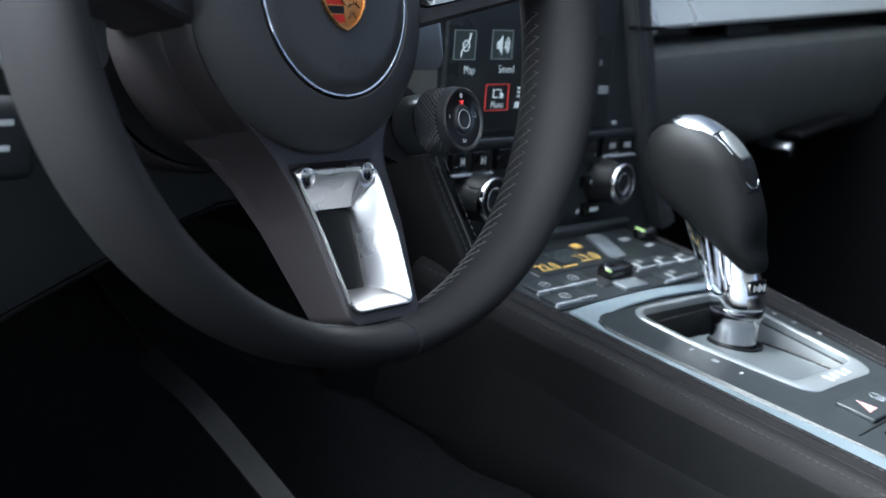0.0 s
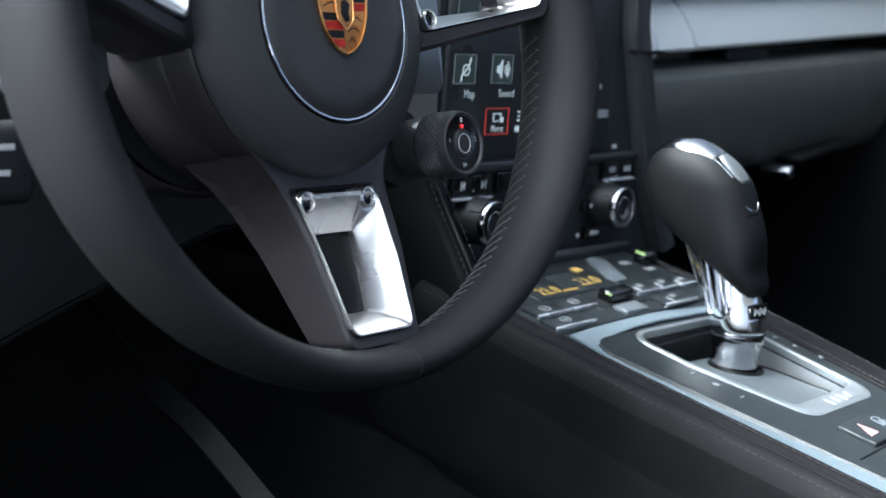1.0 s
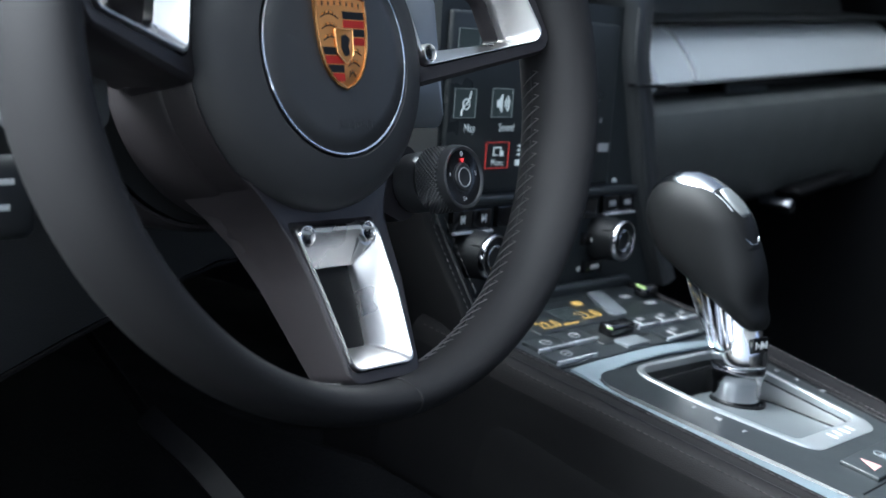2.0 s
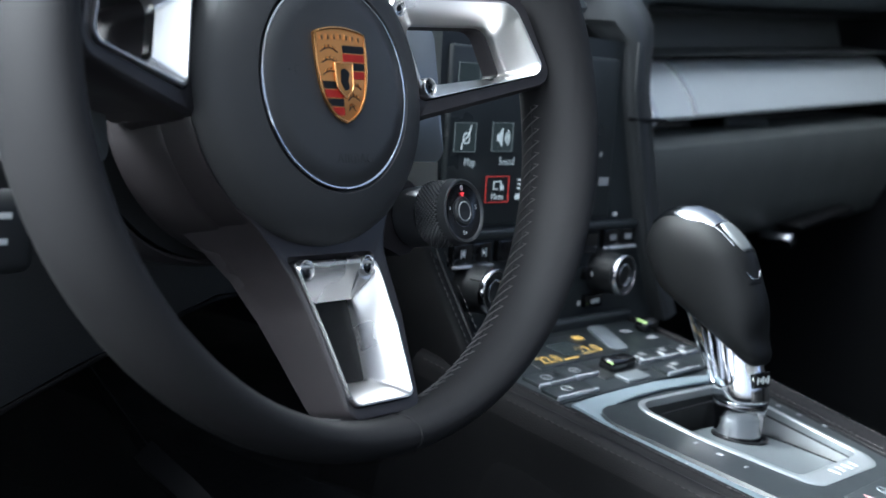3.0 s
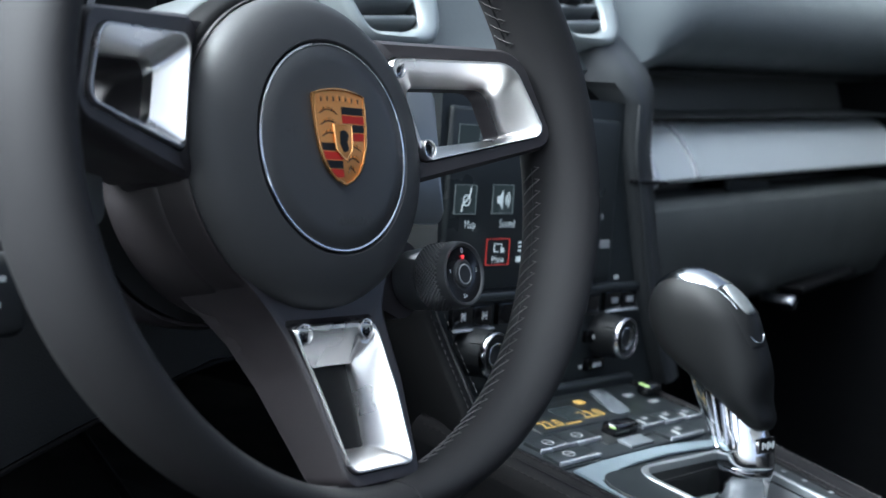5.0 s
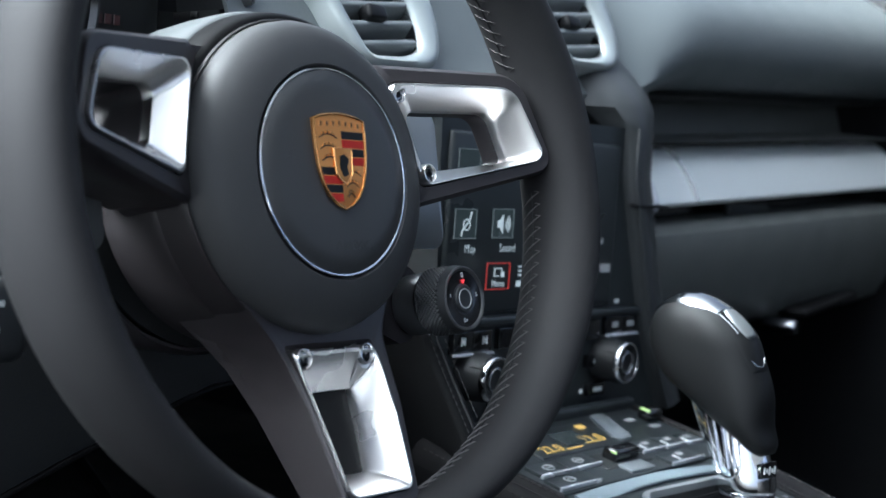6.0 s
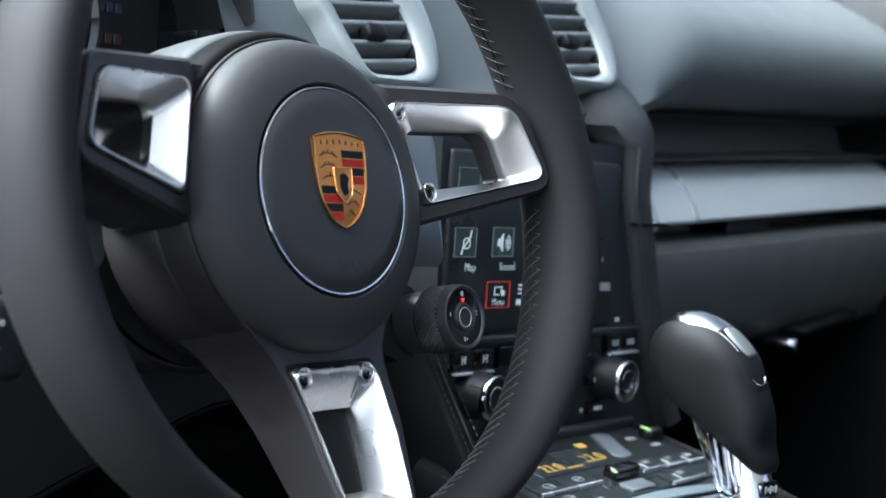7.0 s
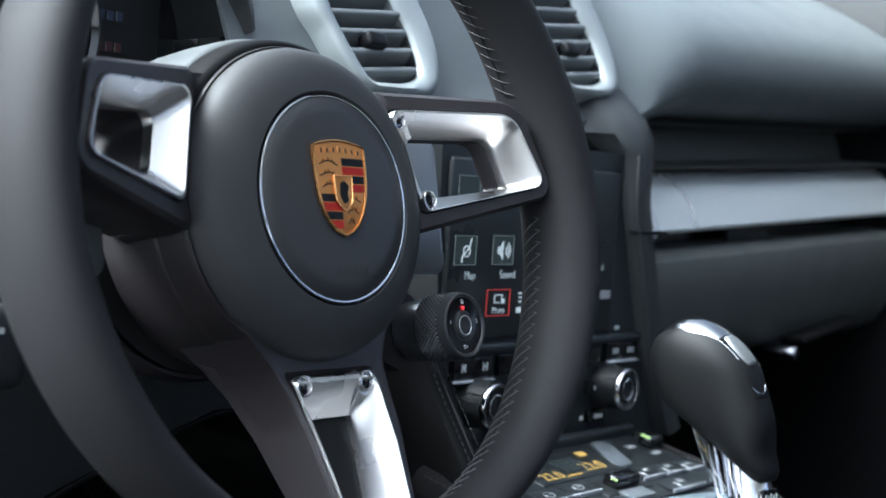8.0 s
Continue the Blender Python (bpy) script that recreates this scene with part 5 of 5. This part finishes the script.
# ---------------------------------------------------------------- gear selector
def selector():
    base = Vector((0.0002, -0.0418, 0.4888))
    top = thing("gear_selector", Matrix.Translation(base), "black leather gear selector with chrome stem and cap", "gear selector")
    # lower sleeve and its flared ring
    part("sleeve", lathe([(0.0178, -0.004), (0.0178, -0.001), (0.0166, 0.0005), (0.0163, 0.002), (0.0163, 0.0205), (0.0167, 0.0212), (0.0172, 0.0232), (0.0178, 0.0270), (0.0182, 0.0312), (0.0178, 0.0324), (0.010, 0.0325)], 64, Matrix.Translation((0, 0.003, 0))), SLEEVE, top, "polished steel sleeve")

    def oval(c, a, b, h, n=44, pw=1.0):
        ring = []
        for i in range(n):
            t = 2 * math.pi * i / n
            cs, sn = math.cos(t), math.sin(t)
            ring.append(Vector((b * math.copysign(abs(cs) ** pw, cs), c + a * math.copysign(abs(sn) ** pw, sn), h)))
        return ring

    def spread(rows, per=4):
        p = smooth_line([Vector((r[1], r[2], r[3])) for r in rows], per)
        q = smooth_line([Vector((r[0], 0, 0)) for r in rows], per)
        return [(v.x, max(0.0008, v.y), max(0.0008, v.z), w.x) for v, w in zip(p, q)]
    # chrome stem: h, centre, half length, half width
    stem_rows = [(0.0330, 0.0030, 0.0178, 0.0178), (0.0340, 0.0031, 0.0188, 0.0184), (0.038, 0.0040, 0.0198, 0.0184), (0.045, 0.0062, 0.0206, 0.0180), (0.054, 0.0100, 0.0212, 0.0172), (0.064, 0.0150, 0.0222, 0.0160), (0.080, 0.0215, 0.0240, 0.0148), (0.096, 0.028, 0.0240, 0.0125)]
    stem = part("stem", loft([oval(c, a, b, h, 64, 1.0) for c, a, b, h in spread(stem_rows)]), CHROME, top, "polished chrome stem", 60)
    # recess on either flank with upright rods in it
    for sx in (-1, 1):
        def wide(p):
            fine_rows = spread(stem_rows, 6)
            lo_r = max((r for r in fine_rows if r[3] <= p.y), key=lambda r: r[3])
            hi_r = min((r for r in fine_rows if r[3] > p.y), key=lambda r: r[3], default=lo_r)
            g = (p.y - lo_r[3]) / max(1e-6, hi_r[3] - lo_r[3])
            c, a, b = (lo_r[q] + (hi_r[q] - lo_r[q]) * g for q in range(3))
            f = max(-0.97, min(0.97, (p.x - c) / a))
            return sx * (b * math.sqrt(1 - f * f) + 0.0004)
        u = round_poly([(-0.001, 0.0430, 0.008), (0.0190, 0.0430, 0.008), (0.0255, 0.064, 0.006), (0.036, 0.098, 0.002), (0.012, 0.098, 0.002), (0.0045, 0.064, 0.006)], 0.004, 6)
        b = loft([[Vector((wide(p) - sx * 0.003, p.x, p.y)) for p in u], [Vector((wide(p) - sx * 0.0002, p.x, p.y)) for p in u]])
        part("stem_inset", b, GLOSS, stem, "dark inset of the stem")
        rim_line = [Vector((wide(p), p.x, p.y)) for p in u]
        part("inset_edge", tube(rim_line, 0.0008, 8, closed=True), CHROME, stem)
        for q, r in ((0.20, 0.0008), (0.44, 0.0013), (0.74, 0.0009)):
            run = []
            for h in (0.0480, 0.058, 0.068, 0.078, 0.090, 0.097):
                f = (h - 0.043) / 0.055
                y = (-0.001 + 0.013 * f) * (1 - q) + (0.019 + 0.017 * f) * q
                run.append(Vector((wide(Vector((y, h))) + sx * 0.0002, y, h)))
            part("rod", tube(run, r, 10), CHROME, stem, "bright upright rod")
    part("stem_ring", lathe([(0.0181, 0.0318), (0.0188, 0.0322), (0.0188, 0.0332), (0.0181, 0.0336)], 64, Matrix.Translation((0, 0.003, 0)), cap=False), DARK_METAL, top, "thin dark joint ring")
    plate = part("marked_plate", rbox((0.016, 0.0016, 0.011), (0, 0, 0), 0.0008, 2, pose(-0.005, -0.0132, 0.0500, 0, 0, -12)), GLOSS, top, "small dark plate with printed marks")
    for i, hgt in enumerate((0.0045, 0.0025, 0.0052, 0.0030, 0.0048)):
        part("letter_bar", rbox((0.0008, 0.0006, hgt), (0, 0, 0), 0, 1, pose(-0.005, -0.0132, 0.0500, 0, 0, -12) @ Matrix.Translation((-0.0055 + i * 0.0027, -0.0010, 0))), WHITE, plate)
    # knob: h, centre, half length, half width
    secs = [(0.0590, -0.0050, 0.004, 0.005), (0.0602, -0.0048, 0.0075, 0.0105), (0.0660, -0.0020, 0.0110, 0.0160), (0.0770, 0.0080, 0.0175, 0.0208), (0.0910, 0.0205, 0.0295, 0.0226), (0.1020, 0.0305, 0.0375, 0.0233),
            (0.1170, 0.0390, 0.0400, 0.0236), (0.1330, 0.0442, 0.0380, 0.0229), (0.1460, 0.0482, 0.0292, 0.0192), (0.1550, 0.0505, 0.0165, 0.0120), (0.1590, 0.0510, 0.0050, 0.0040)]
    fine = spread(secs, 6)
    knob = part("knob", loft([oval(c, a, b, h, 64, 0.80) for c, a, b, h in fine]), KNOB_LEATHER, top, "smooth black leather knob", 80)
    # outline of the knob in its middle plane: front, crown, back, at even steps
    raw = [Vector((0, c + a, h)) for c, a, b, h in fine if h > 0.138] + [Vector((0, c - a, h)) for c, a, b, h in reversed(fine) if h > 0.096]
    way = [0.0]
    for p, q in zip(raw, raw[1:]):
        way.append(way[-1] + (q - p).length)
    outline = []
    for i in range(101):
        g = way[-1] * i / 100
        j = max(0, min(len(raw) - 2, sum(1 for w in way if w <= g) - 1))
        outline.append(raw[j].lerp(raw[j + 1], (g - way[j]) / max(1e-6, way[j + 1] - way[j])))
    crown = max(range(101), key=lambda i: outline[i].z)
    skin = bmesh.new()
    skin.from_mesh(knob.data)
    tree = BVHTree.FromBMesh(skin)

    def at_back(h):
        return min(range(crown, 101), key=lambda i: abs(outline[i].z - h))

    def on_skin(i, x, lift):
        """A point of the knob's skin beside the outline, raised by lift."""
        d = outline[min(i + 5, 100)] - outline[max(i - 5, 0)]
        nn = Vector((0, -d.z, d.y)).normalized()
        if nn.dot(outline[i] - Vector((0, 0.040, 0.115))) < 0:
            nn = -nn
        far = outline[i] + Vector((x, 0, 0)) + nn * 0.02
        spot, normal, _, _ = tree.ray_cast(far, -nn)
        spot = spot if spot is not None else far - nn * 0.024
        return spot + nn * lift

    def strip(i0, i1, mid, half, lift):
        rows = []
        for i in range(i0, i1 + 1):
            f = (i - i0) / max(1, i1 - i0)
            hw = half(f)
            end = 0.0 if 0 < f < 1 else 0.0014
            rows.append([on_skin(i, mid(f) + hw * g, lift * (1 - 0.25 * g * g) - (0.0014 if abs(g) == 1 else 0) - end) for g in (-1.0, -0.92, -0.6, -0.3, 0.0, 0.3, 0.6, 0.92, 1.0)])
        return rows
    bow = lambda f: math.sqrt(max(0.0, 1 - (2 * f - 1) ** 2))
    drift = lambda f: -0.0035
    part("insert", sheet(strip(crown + 2, at_back(0.113), drift, lambda f: 0.004 + 0.0095 * bow(0.12 + 0.82 * f), 0.0004)), KNOB_LEATHER, knob, "dark insert at the back of the knob", 60)
    part("cap", sheet(strip(4, at_back(0.1500), lambda f: -0.0045 + 0.002 * f, lambda f: 0.0040 + 0.0085 * math.sin(math.pi * min(0.72, 0.62 * f + 0.06)), 0.0011)), CAP, knob, "polished chrome cap strip", 60)
    part("release_button", sheet(strip(at_back(0.1510), at_back(0.1340), lambda f: -0.0045 + 0.001 * f, lambda f: 0.0012 + 0.0056 * bow(0.06 + 0.88 * f), 0.0022)), BUTTON, knob, "smooth grey release button", 60)
    for x0, h0, h1, mat in ((-0.0135, 0.1510, 0.1390, CAP), (0.0052, 0.1490, 0.1330, BLACK)):
        run = [on_skin(i, x0 + 0.0012 * (i - at_back(h0)) / 20, 0.0005) for i in range(at_back(h0), at_back(h1) + 1)]
        part("insert_edge", tube(run, 0.0005, 8), mat, knob, "fine edge of the insert")
    lip = [on_skin(at_back(0.1155) - int(4 * abs(g) ** 2), -0.0035 + 0.0075 * g, 0.0005) for g in (-1, -0.6, -0.2, 0.2, 0.6, 1)]
    part("insert_edge", tube(lip, 0.0005, 8), CAP, knob, "fine bright edge of the insert")
    return top


selector()


# ---------------------------------------------------------------- pedal
def pedal():
    top = thing("brake_pedal", Matrix.Identity(4), "dark grey pedal arm in the shaded footwell", "pedal")
    line = smooth_line([(-0.290, 0.225, 0.474), (-0.290, 0.205, 0.466), (-0.290, 0.170, 0.452), (-0.290, 0.11, 0.418), (-0.290, 0.05, 0.382), (-0.290, 0.00, 0.350)], 5)
    part("arm", tube(line, 0.010, 4, r2=0.011), PEDAL, top)
    part("hanger", tube([(-0.290, 0.218, 0.471), (-0.290, 0.27, 0.505), (-0.290, 0.34, 0.552), (-0.290, 0.38, 0.560)], 0.0035, 8), RING, top)
    part("pad", rbox((0.075, 0.02, 0.06), (0, 0, 0), 0.006, 3, pose(-0.29, -0.01, 0.335, -35, 0, 0)), DARK, top, "ribbed rubber pedal pad")
    return top


pedal()
